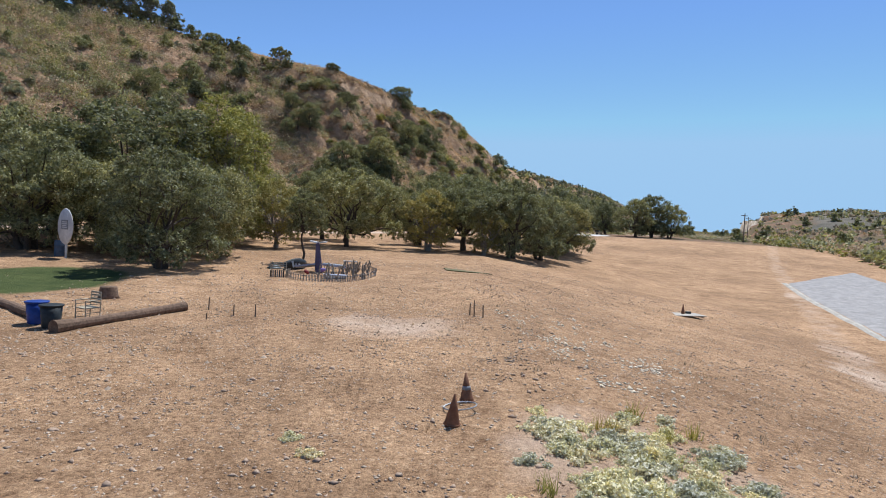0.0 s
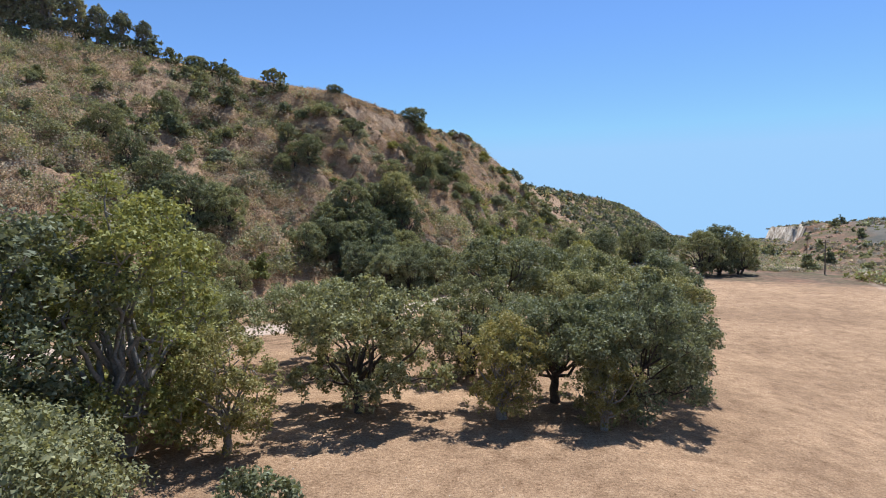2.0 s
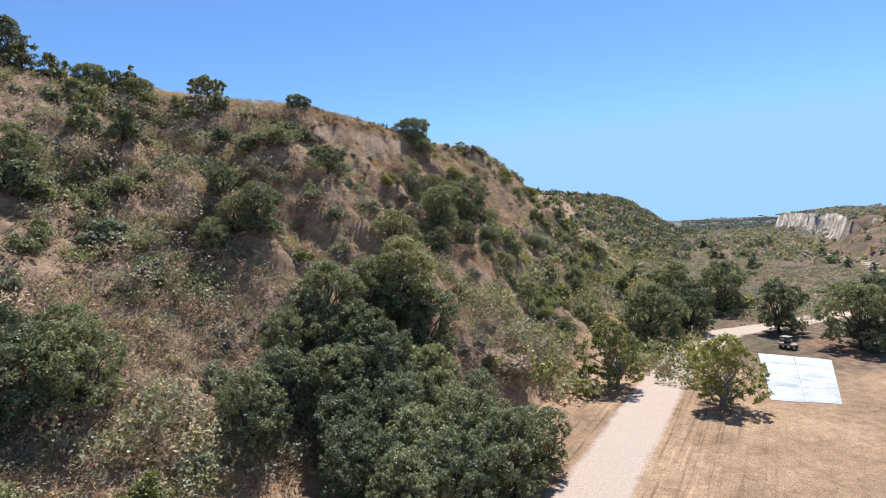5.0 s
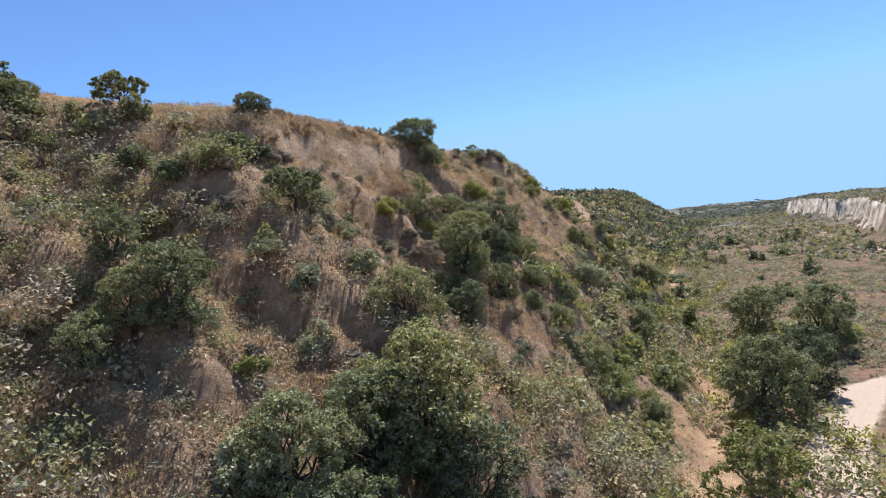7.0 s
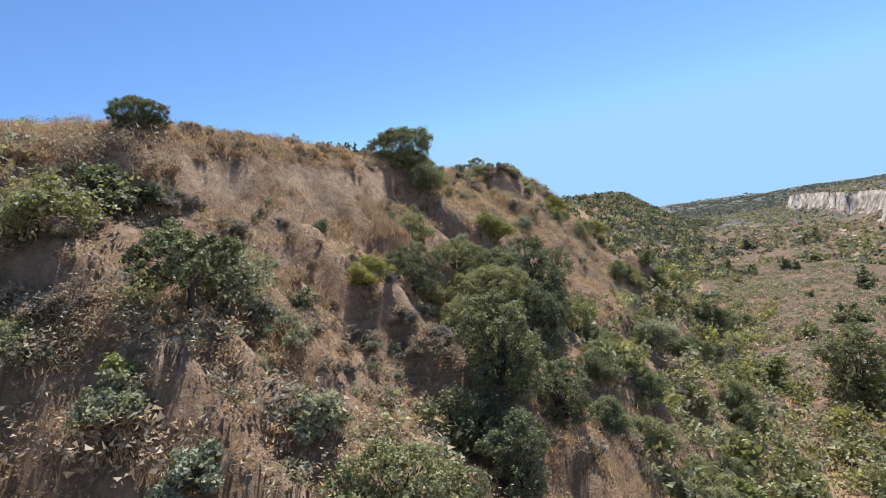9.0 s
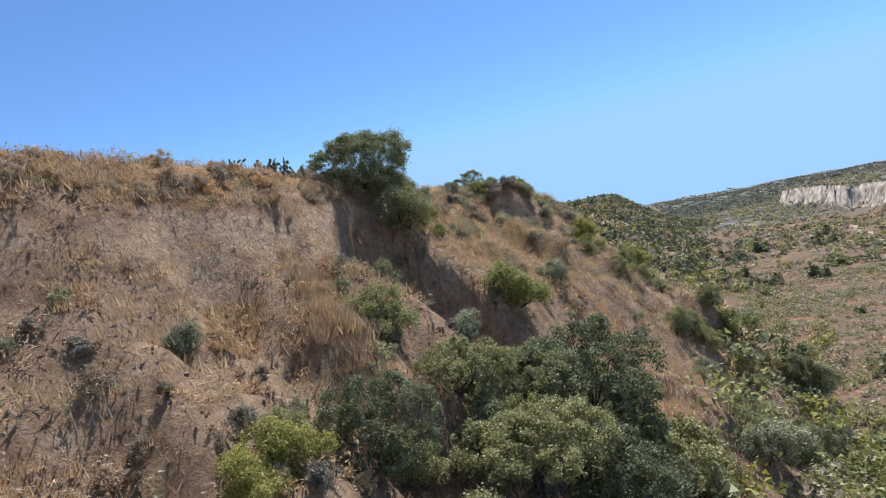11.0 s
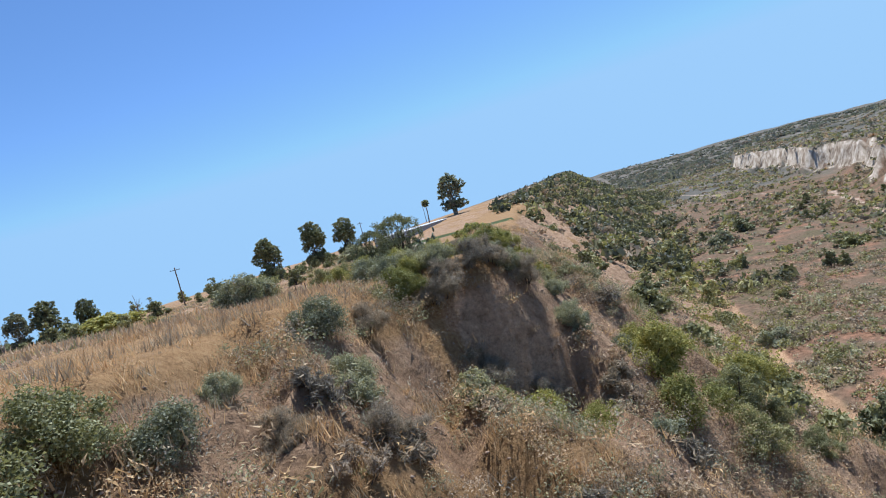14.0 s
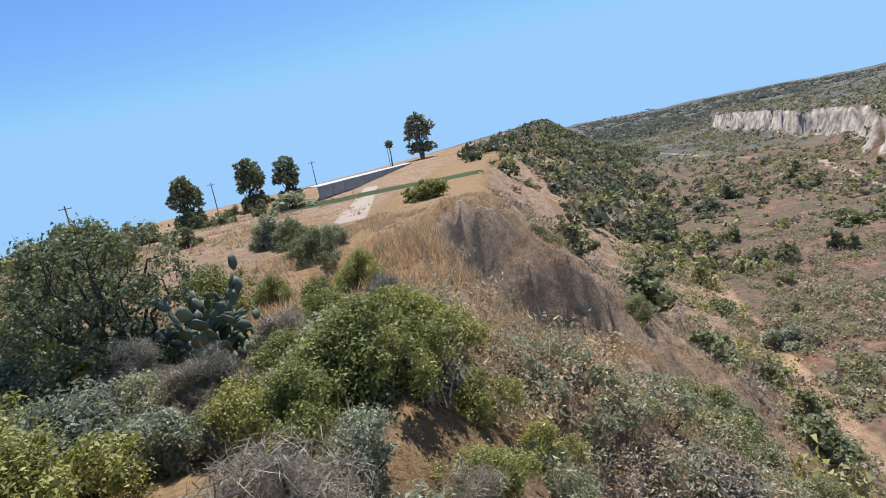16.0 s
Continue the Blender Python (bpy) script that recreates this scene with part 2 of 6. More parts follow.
# chaparral for the far hills, distance haze mixed into its leaf colour as grey
HAZED_CHAPARRAL = leaf("hazed_chaparral", (0.13, 0.135, 0.115), (0.22, 0.222, 0.188), (0.33, 0.325, 0.275), 0.85, 0.04)
CACTUS = leaf("cactus_skin", (0.075, 0.092, 0.062), (0.13, 0.152, 0.10), (0.21, 0.225, 0.155), 0.6, 0.15)
BLOOM = leaf("pale_flowers", (0.48, 0.44, 0.26), (0.74, 0.69, 0.46), (0.92, 0.87, 0.66), 0.85, 0.05)
GREY_BLOOM = leaf("grey_flowers", (0.44, 0.41, 0.29), (0.65, 0.61, 0.47), (0.82, 0.79, 0.66), 0.85, 0.05)
BARK = plain("bark", (0.11, 0.085, 0.065), 0.95, 9, 0.4, 0, 0.03)
PALEBARK = plain("pale_bark", (0.34, 0.29, 0.23), 0.9, 9, 0.35, 0, 0.02)


def ground_material():
    m, tree, b = material("earth", 0.95)
    b.inputs["Specular IOR Level"].default_value = 0.1

    def mask(name):
        a = tree.nodes.new("ShaderNodeAttribute")
        a.attribute_name = name
        return a.outputs["Fac"]

    def soft(m_in, scale, amount=0.35):
        """A mask with a ragged edge."""
        n = tree.nodes.new("ShaderNodeMath")
        n.operation = "MULTIPLY_ADD"
        tree.links.new(noise_of(tree, scale, 5, 0.65), n.inputs[0])
        n.inputs[1].default_value = amount * 2
        n2 = tree.nodes.new("ShaderNodeMath")
        n2.operation = "SUBTRACT"
        tree.links.new(m_in, n2.inputs[0])
        n2.inputs[1].default_value = amount
        tree.links.new(n2.outputs[0], n.inputs[2])
        return ramp(tree, n.outputs[0], [(0.35, (0, 0, 0)), (0.65, (1, 1, 1))])

    fine, mid, wide = noise_of(tree, 7.0, 6, 0.7), noise_of(tree, 0.9, 5, 0.65), noise_of(tree, 0.12, 4, 0.55)
    dirt = ramp(tree, fine, [(0.33, (0.21, 0.135, 0.08)), (0.43, (0.385, 0.262, 0.16)), (0.58, (0.50, 0.355, 0.222)), (0.70, (0.68, 0.52, 0.355))])
    dirt = mix(tree, 1.0, dirt, ramp(tree, noise_of(tree, 26.0, 3, 0.7), [(0.36, (0.62, 0.60, 0.58)), (0.47, (1.0, 1.0, 1.0)), (0.56, (1.05, 1.05, 1.03)), (0.66, (1.42, 1.38, 1.28))]), "MULTIPLY")
    dirt = mix(tree, 1.0, dirt, ramp(tree, mid, [(0.3, (0.70, 0.66, 0.62)), (0.5, (0.98, 0.97, 0.95)), (0.7, (1.2, 1.19, 1.16))]), "MULTIPLY")
    dirt = mix(tree, 1.0, dirt, ramp(tree, wide, [(0.35, (0.80, 0.77, 0.75)), (0.65, (1.16, 1.14, 1.12))]), "MULTIPLY")
    lane = tree.nodes.new("ShaderNodeCombineXYZ")
    tree.links.new(mask("lane"), lane.inputs[0])
    tree.links.new(mask("run"), lane.inputs[1])
    rut = ramp(tree, noise_of(tree, 1.0, 3, 0.6, lane.outputs[0]), [(0.36, (0.66, 0.64, 0.62)), (0.46, (1.0, 1.0, 1.0)), (0.56, (1.0, 1.0, 1.0)), (0.66, (1.3, 1.28, 1.25))])
    dirt = mix(tree, mask("ruts"), dirt, mix(tree, 1.0, dirt, rut, "MULTIPLY"))
    bluff = ramp(tree, mid, [(0.3, (0.25, 0.168, 0.105)), (0.5, (0.455, 0.32, 0.205)), (0.7, (0.63, 0.465, 0.315))])
    bluff = mix(tree, 1.0, bluff, ramp(tree, fine, [(0.3, (0.72, 0.70, 0.68)), (0.7, (1.18, 1.15, 1.1))]), "MULTIPLY")
    straw = ramp(tree, fine, [(0.3, (0.26, 0.16, 0.08)), (0.5, (0.40, 0.26, 0.13)), (0.75, (0.52, 0.37, 0.20))])
    straw = mix(tree, 1.0, straw, ramp(tree, mid, [(0.3, (0.78, 0.76, 0.72)), (0.7, (1.1, 1.1, 1.05))]), "MULTIPLY")
    tall = tree.nodes.new("ShaderNodeMapping")
    tall.inputs["Scale"].default_value = (1.0, 1.0, 0.4)
    tree.links.new(tree.nodes.new("ShaderNodeTexCoord").outputs["Object"], tall.inputs["Vector"])
    streak = noise_of(tree, 2.2, 7, 0.72)
    scarp = ramp(tree, streak, [(0.34, (0.38, 0.265, 0.165)), (0.46, (0.58, 0.42, 0.27)), (0.58, (0.67, 0.495, 0.325)), (0.68, (0.80, 0.625, 0.44))])
    scarp = mix(tree, 1.0, scarp, ramp(tree, fine, [(0.32, (0.66, 0.65, 0.64)), (0.5, (1.0, 1.0, 1.0)), (0.7, (1.2, 1.18, 1.14))]), "MULTIPLY")
    pale = ramp(tree, fine, [(0.3, (0.53, 0.405, 0.30)), (0.7, (0.70, 0.57, 0.44))])
    chalk = ramp(tree, noise_of(tree, 0.3, 6, 0.7, tall.outputs[0]), [(0.38, (0.26, 0.20, 0.14)), (0.5, (0.50, 0.43, 0.33)), (0.62, (0.74, 0.67, 0.55))])
    flat = ramp(tree, mid, [(0.3, (0.12, 0.09, 0.06)), (0.5, (0.205, 0.145, 0.10)), (0.7, (0.33, 0.225, 0.155))])
    flat = mix(tree, 1.0, flat, ramp(tree, wide, [(0.38, (0.72, 0.86, 0.68)), (0.52, (0.95, 0.95, 0.9)), (0.66, (1.35, 1.12, 1.0))]), "MULTIPLY")
    green = ramp(tree, mid, [(0.3, (0.05, 0.075, 0.025)), (0.7, (0.11, 0.14, 0.05))])
    # wooded far ground, greyed and lightened: distance haze painted into the ramp
    wood = ramp(tree, noise_of(tree, 0.02, 12, 0.8), [(0.40, (0.10, 0.10, 0.082)), (0.52, (0.175, 0.165, 0.135)), (0.66, (0.30, 0.26, 0.205))])
    colour = mix(tree, soft(mask("scrubland"), 0.5), dirt, flat)
    colour = mix(tree, soft(mask("bluff"), 0.6), colour, bluff)
    colour = mix(tree, soft(mask("straw"), 0.5), colour, straw)
    colour = mix(tree, soft(mask("scarp"), 0.8, 0.25), colour, scarp)
    colour = mix(tree, soft(mask("hazed_far_woods"), 0.05), colour, wood)
    colour = mix(tree, soft(mask("pale"), 0.8, 0.3), colour, pale)
    colour = mix(tree, soft(mask("chalk"), 0.10, 0.45), colour, chalk)
    colour = mix(tree, soft(mask("lawn"), 0.9), colour, green)
    colour = mix(tree, 1.0, colour, (0.82, 0.755, 0.71), "MULTIPLY")
    tree.links.new(colour, b.inputs["Base Color"])
    both = tree.nodes.new("ShaderNodeMath")
    tree.links.new(noise_of(tree, 4.0, 7, 0.75), both.inputs[0])
    tree.links.new(mid, both.inputs[1])
    rugged = tree.nodes.new("ShaderNodeMath")
    tree.links.new(both.outputs[0], rugged.inputs[0])
    tree.links.new(mix(tree, mask("scarp"), (0.0, 0.0, 0.0), streak), rugged.inputs[1])
    relief = tree.nodes.new("ShaderNodeMath")
    relief.operation = "MULTIPLY"
    tree.links.new(rugged.outputs[0], relief.inputs[0])
    tree.links.new(ramp(tree, mask("bluff"), [(0.0, (0.42, 0.42, 0.42)), (1.0, (1, 1, 1))]), relief.inputs[1])
    bump(tree, b, relief.outputs[0], 1.0, 0.28)
    return m


EARTH = ground_material()


# ---------------------------------------------------------------- mesh helpers
def mesh_of(name, verts, faces_n, loops, mats, tone=None, smooth_faces=False, mat_index=None):
    """A mesh from arrays: verts (n, 3), corner counts and corner indices."""
    me = bpy.data.meshes.new(name)
    me.vertices.add(len(verts))
    me.vertices.foreach_set("co", np.ascontiguousarray(verts, dtype=np.float32).ravel())
    me.loops.add(len(loops))
    me.loops.foreach_set("vertex_index", np.ascontiguousarray(loops, dtype=np.int32))
    me.polygons.add(len(faces_n))
    me.polygons.foreach_set("loop_start", np.r_[0, np.cumsum(faces_n)[:-1]].astype(np.int32))
    if smooth_faces:
        me.polygons.foreach_set("use_smooth", np.ones(len(faces_n), bool))
    for m in mats:
        me.materials.append(m)
    if mat_index is not None:
        me.polygons.foreach_set("material_index", np.ascontiguousarray(mat_index, dtype=np.int32))
    if tone is not None:
        me.attributes.new("tone", "FLOAT", "POINT").data.foreach_set("value", np.ascontiguousarray(tone, dtype=np.float32))
    me.update(calc_edges=True)
    return me


def leaf_mesh(name, q, mats, tone=None, mat_index=None):
    """A mesh of loose leaves, q (n, corners, 3)."""
    n, k = q.shape[:2]
    t = None if tone is None else np.repeat(tone, k)
    return mesh_of(name, q.reshape(-1, 3), np.full(n, k), np.arange(k * n), mats, t, False, mat_index)


def leaves(rng, centre, out, size, up=0.4, long=1.5):
    """Leaf sprays as quads at given centres, turned at random about the outward way."""
    n = len(centre)
    nrm = out * 0.7 + rng.normal(0, 0.7, (n, 3)) + (0, 0, up)
    nrm /= np.linalg.norm(nrm, axis=1)[:, None] + 1e-9
    a = np.cross(nrm, rng.normal(0, 1, (n, 3)))
    a /= np.linalg.norm(a, axis=1)[:, None] + 1e-9
    b = np.cross(nrm, a)
    s = (size * rng.uniform(0.55, 1.35, n))[:, None]
    a, b = a * s * long * 0.55, b * s * 0.6
    bend = nrm * s * 0.15
    return np.stack([centre - a - bend, centre + a * rng.uniform(-0.3, 0.5, (n, 1)) - b, centre + a * rng.uniform(0.3, 1.0, (n, 1)) + b - bend], 1)


def clump_leaves(rng, blobs, count, size, shell=0.35, up=0.4, long=1.5):
    """Leaves spread over the shells of a heap of ellipsoids (x, y, z, rx, rz)."""
    w = blobs[:, 3] ** 2
    which = rng.choice(len(blobs), count, p=w / w.sum())
    d = rng.normal(0, 1, (count, 3))
    d[:, 2] += 0.35
    d /= np.linalg.norm(d, axis=1)[:, None]
    r = 1 - shell * rng.random(count) ** 1.4 + 0.17 * rng.normal(0, 1, count)
    bl = blobs[which]
    c = bl[:, :3] + d * r[:, None] * np.stack([bl[:, 3], bl[:, 3], bl[:, 4]], 1)
    return leaves(rng, c, d, np.full(count, size), up, long)


def tube(points, radii, sides=6):
    """Rings along a line, closed at the tip: verts and quads."""
    pts, rad = np.array(points, float), np.array(radii, float)
    v, ang = [], np.linspace(0, 2 * math.pi, sides, endpoint=False)
    for k, p in enumerate(pts):
        d = pts[min(k + 1, len(pts) - 1)] - pts[max(k - 1, 0)]
        d /= np.linalg.norm(d) + 1e-9
        a = np.cross(d, (0.31, 0.95, 0.05))
        a /= np.linalg.norm(a) + 1e-9
        b = np.cross(d, a)
        v.append(p + rad[k] * (np.cos(ang)[:, None] * a + np.sin(ang)[:, None] * b))
    n = len(pts)
    f = [[k * sides + j, k * sides + (j + 1) % sides, (k + 1) * sides + (j + 1) % sides, (k + 1) * sides + j] for k in range(n - 1) for j in range(sides)]
    return np.concatenate(v), np.array(f)


def tubes_mesh(name, list_of_tubes, mat, one_root=False):
    vs, fs, base = [], [], 0
    sides = 6
    for k, (v, f) in enumerate(list_of_tubes):
        f = f + base
        if one_root and k:
            v, f = v[sides:], np.where(f - base < sides, f - base, f - sides)
        vs.append(v)
        fs.append(f)
        base += len(v)
    v, f = np.concatenate(vs), np.concatenate(fs)
    return mesh_of(name, v, np.full(len(f), 4), f.ravel(), [mat], None, True)


def limb(rng, start, end, r0, r1, steps=6, wander=0.08):
    start, end = np.array(start, float), np.array(end, float)
    length = np.linalg.norm(end - start)
    pts = [start + (end - start) * k / steps + rng.normal(0, wander * length, 3) * (0 < k < steps) * 0.6 for k in range(steps + 1)]
    return tube(pts, np.linspace(r0, r1, steps + 1), 6)


def part(name, me, parent, label=""):
    ob = new(name, me)
    ob.parent = parent
    if label:
        ob["label"] = label
    return ob


def h_at(x, y):
    return float(height(np.array([x]), np.array([y]))[0])


def make_tree(name, seed, tall, wide, mat, count, size, bark=BARK, stem=0.30, trunks=1, open_crown=0.0, flat=1.0, dense=1.0, bulk=1.0, girth=1.0):
    """A tree at the origin: trunk with limbs, and a domed crown of lobes, each a heap of leaf clumps round a limb's end."""
    rng = np.random.default_rng(seed)
    root = new(name)
    tubes, lobes, blobs = [], [], []
    floor_z = tall * stem
    n = int(12 + 3 * dense)
    spin, lean = rng.uniform(0, 6.283), rng.uniform(0, 6.283)
    for k in range(n):
        q, ang = math.sqrt((k + 0.5) / n), spin + k * 2.39996 + rng.normal(0, 0.25)
        size_ = wide * bulk * rng.uniform(0.105, 0.20) * (1.08 - 0.25 * q)
        ring = wide * 0.5 * q * 0.78 * rng.uniform(0.76, 1.16) * (1 + 0.16 * math.cos(2 * (ang - lean)))
        rise = math.sqrt(max(0.0, 1 - (0.92 * q) ** 2)) * rng.uniform(0.82, 1.06)
        z = floor_z + size_ * 0.7 + max(tall - floor_z - 1.75 * size_, 0.2 * tall) * rise
        lobes.append((ring * math.cos(ang), ring * math.sin(ang), min(z, tall - size_ * 0.95), size_))
        if q > 0.55 and z > floor_z + 2.2 * size_:
            lobes.append((ring * 0.95 * math.cos(ang + 0.3), ring * 0.95 * math.sin(ang + 0.3), floor_z + size_ * rng.uniform(0.5, 1.1), size_ * rng.uniform(0.75, 1.0)))
    lobes = np.array(lobes)
    tops = []
    for k in range(trunks):
        off = rng.normal(0, 0.07 * tall, 2) if trunks > 1 else rng.normal(0, 0.03 * tall, 2)
        r = 0.036 * girth * tall / trunks**0.4
        top = np.array([off[0], off[1], max(floor_z * 1.15, 0.16 * tall)])
        tubes.append(limb(rng, (0.3 * off[0], 0.3 * off[1], -0.4), top, r * 1.45, r * 0.9, 5, 0.04))
        tops.append((top, r))
    for k, c in enumerate(lobes):
        top, r = tops[k % trunks]
        tubes.append(limb(rng, top - (0, 0, 0.12 * tall * stem * rng.random()), c[:3], r * 0.52, r * 0.13, 6, 0.08))
        for j in range(int(26 * dense * (1 - open_crown))):
            d = rng.normal(0, 1, 3) + (0, 0, 0.25)
            d /= np.linalg.norm(d)
            out = rng.uniform(0.72, 1.02) + (0.22 * rng.random() if rng.random() < 0.18 else 0)
            at = c[:3] + d * c[3] * out * (1, 1, flat)
            away = np.linalg.norm(lobes[:, :3] - at, axis=1) / lobes[:, 3]
            away[k] = 1
            if away.min() < 0.72:
                continue
            if j < 3:
                tubes.append(limb(rng, c[:3], at, r * 0.14, r * 0.05, 3, 0.07))
            rad = c[3] * rng.uniform(0.16, 0.42)
            blobs.append((*at, rad, rad * rng.uniform(0.75, 1.0)))
    part("trunk", tubes_mesh("trunk", tubes, bark), root)
    q = clump_leaves(rng, np.array(blobs), count, size, 0.75)
    part("crown", leaf_mesh("crown", q, [mat], np.zeros(len(q))), root)
    return root


def make_shrub(name, seed, tall, wide, mat, count, size, lumps=9, up=0.4, long=1.5, open_heart=0.5):
    """A shrub at the origin: several stems under a heap of leaf clumps."""
    rng = np.random.default_rng(seed)
    root = new(name)
    blobs, tubes = [], []
    lean = rng.uniform(0, 6.283)
    for k in range(lumps * 3):
        ang, share = rng.uniform(0, 6.283), rng.random() ** 0.6 * 0.92
        ring = wide * 0.5 * share * (0.82 + 0.18 * math.sin(2 * ang + lean) + 0.12 * math.sin(5 * ang))
        z = tall * rng.uniform(0.12, 0.9) * (1 - 0.6 * share**2.2) * (0.85 + 0.2 * math.sin(ang + lean))
        rad = wide * rng.uniform(0.06, 0.15)
        blobs.append((ring * math.cos(ang), ring * math.sin(ang), z, rad, min(rad * 0.9, tall * 0.26)))
        if k < 5:
            tubes.append(limb(rng, (0, 0, -0.3), blobs[-1][:3], 0.028 * tall, 0.008 * tall, 4, 0.06))
    part("stem", tubes_mesh("stem", tubes, BARK, True), root)
    q = clump_leaves(rng, np.array(blobs), count, size, open_heart, up, long)
    part("foliage", leaf_mesh("foliage", q, [mat], np.zeros(len(q))), root)
    return root


# ---------------------------------------------------------------- ground: one sheet to the horizon
def axis(fine_from, fine_to, step, far_from, far_to, grow, grow_up, even_to, even):
    mid = np.arange(fine_from, fine_to + step, step)
    out, s = [], step
    v = mid[-1]
    while v < far_to:
        s = s * grow_up if v > even_to else min(s * grow_up, even)
        v += s
        out.append(v)
    low, s, v = [], step, mid[0]
    while v > far_from:
        s *= grow
        v -= s
        low.append(v)
    return np.r_[low[::-1], mid, out]


gx = axis(-62, 52, 0.6, -3500, 3500, 1.09, 1.04, 310, 3.8)
gy = axis(-8, 246, 0.75, -1200, 4200, 1.09, 1.04, 660, 4.2)
GX, GY = np.meshgrid(gx, gy)
GZ = height(GX, GY)
U, TOP, DC, DF = slope_share(GX, GY)
dzy, dzx = np.gradient(GZ, gy, gx)
STEEP = np.hypot(dzx, dzy)
nx, ny = len(gx), len(gy)
idx = np.arange(nx * ny).reshape(ny, nx)
cells = np.stack([idx[:-1, :-1], idx[:-1, 1:], idx[1:, 1:], idx[1:, :-1]], -1).reshape(-1, 4)
ground_mesh = mesh_of("ground", np.stack([GX, GY, GZ], -1).reshape(-1, 3), np.full(len(cells), 4), cells.ravel(), [EARTH], None, True)
ROAD = np.array([(-62, 40), (-40, 60), (-20, 78), (-8.5, 95), (-0.8, 109), (12, 133), (22, 150), (33, 162), (47, 168), (84, 187), (112, 232)], float)
VROAD = np.array([(112, 232), (140, 290), (150, 350), (190, 420), (200, 520), (215, 640)], float)
BROAD = np.array([(14, 10), (19, 23), (30, 45), (50, 90), (70, 130), (90, 170)], float)
d_road, s_road, _, a_road = along(GX, GY, ROAD)
d_vroad = along(GX, GY, VROAD)[0]
d_broad = along(GX, GY, BROAD)[0]
dw, sw, _, _ = along(GX, GY, WHITE)
near_valley = smooth(0, 4, DF)
masks = {
    "bluff": smooth(0.02, 0.12, U) * (1 - smooth(0.97, 1.0, U) * (1 - 0.7 * smooth(6, 16, DC))),
    "straw": np.clip(smooth(0.93, 1.0, U) * (1 - 0.6 * smooth(6, 16, DC)) + 0.75 * smooth(0.35, 0.8, U) * smooth(0.05, 0.35, fbm(GX / 9, GY / 9, 71)), 0, 1) * (1 - smooth(1.6, 2.3, STEEP)),
    "scarp": smooth(1.8, 2.6, STEEP) * smooth(0.3, 0.6, U),
    "scrubland": near_valley * smooth(120, 175, GY + 0.3 * GX) + smooth(4, 14, DC) * (GY > 150),
    "hazed_far_woods": smooth(420, 700, np.hypot(GX, GY)) * (1 - 0.5 * smooth(0, 0.2, U) * smooth(300, 200, GY)) + smooth(8, 40, dw * sw) * (GX > 160) * (DF > 0),
    "pale": np.clip(smooth(4.3, 1.0, d_road) + 0.55 * smooth(3.2, 1.8, d_vroad) + 0.42 * smooth(2.4, 0.6, d_broad) + 0.17 * sum(smooth(0.9, 0.3, np.abs(np.hypot(GX - cx, GY - cy) - cr)) for cx, cy, cr in ((30, 40, 20), (30, 40, 21.7), (34, 60, 32), (34, 60, 33.7), (-30, -20, 62), (-30, -20, 63.7))) * smooth(90, 70, GY) + 0.55 * smooth(4.5, 0.5, np.hypot((GX + 0.6) * 0.8, GY - 15.5)) + 0.5 * smooth(3.4, 1.8, np.hypot(GX - 4.4, (GY - 6.4) * 0.8)), 0, 1) * near_valley + 0.95 * smooth(249, 253, GY) * smooth(345, 335, GY) * smooth(2.5, 1.0, np.abs(GX + 4.5 - 0.055 * (GY - 290))) * (U > 0.98),
    "chalk": smooth(0.5, 1.1, STEEP) * smooth(30, 18, dw) * smooth(165, 200, GX) * (DF > 0) * (GY < 760),
    "lawn": np.clip(smooth(5.0, 2.5, np.hypot(GX + 16.5, (GY - 21) * 0.8)) + smooth(296, 300, GY) * smooth(318, 314, GY) * (U > 0.99) * (GX > -20) * 0.9, 0, 1),
}
masks["ruts"] = smooth(17, 6, d_road) * near_valley * smooth(190, 150, GY)
for key, value in (("lane", d_road * s_road * 2.2), ("run", a_road * 0.05)):
    ground_mesh.attributes.new(key, "FLOAT", "POINT").data.foreach_set("value", value.astype(np.float32).ravel())
for key, value in masks.items():
    ground_mesh.attributes.new(key, "FLOAT", "POINT").data.foreach_set("value", np.clip(value, 0, 1).astype(np.float32).ravel())
ground = tagged(new("ground", ground_mesh), "sunbaked bare earth, eroded bluff and dry valley floor", "ground", kind="structure")


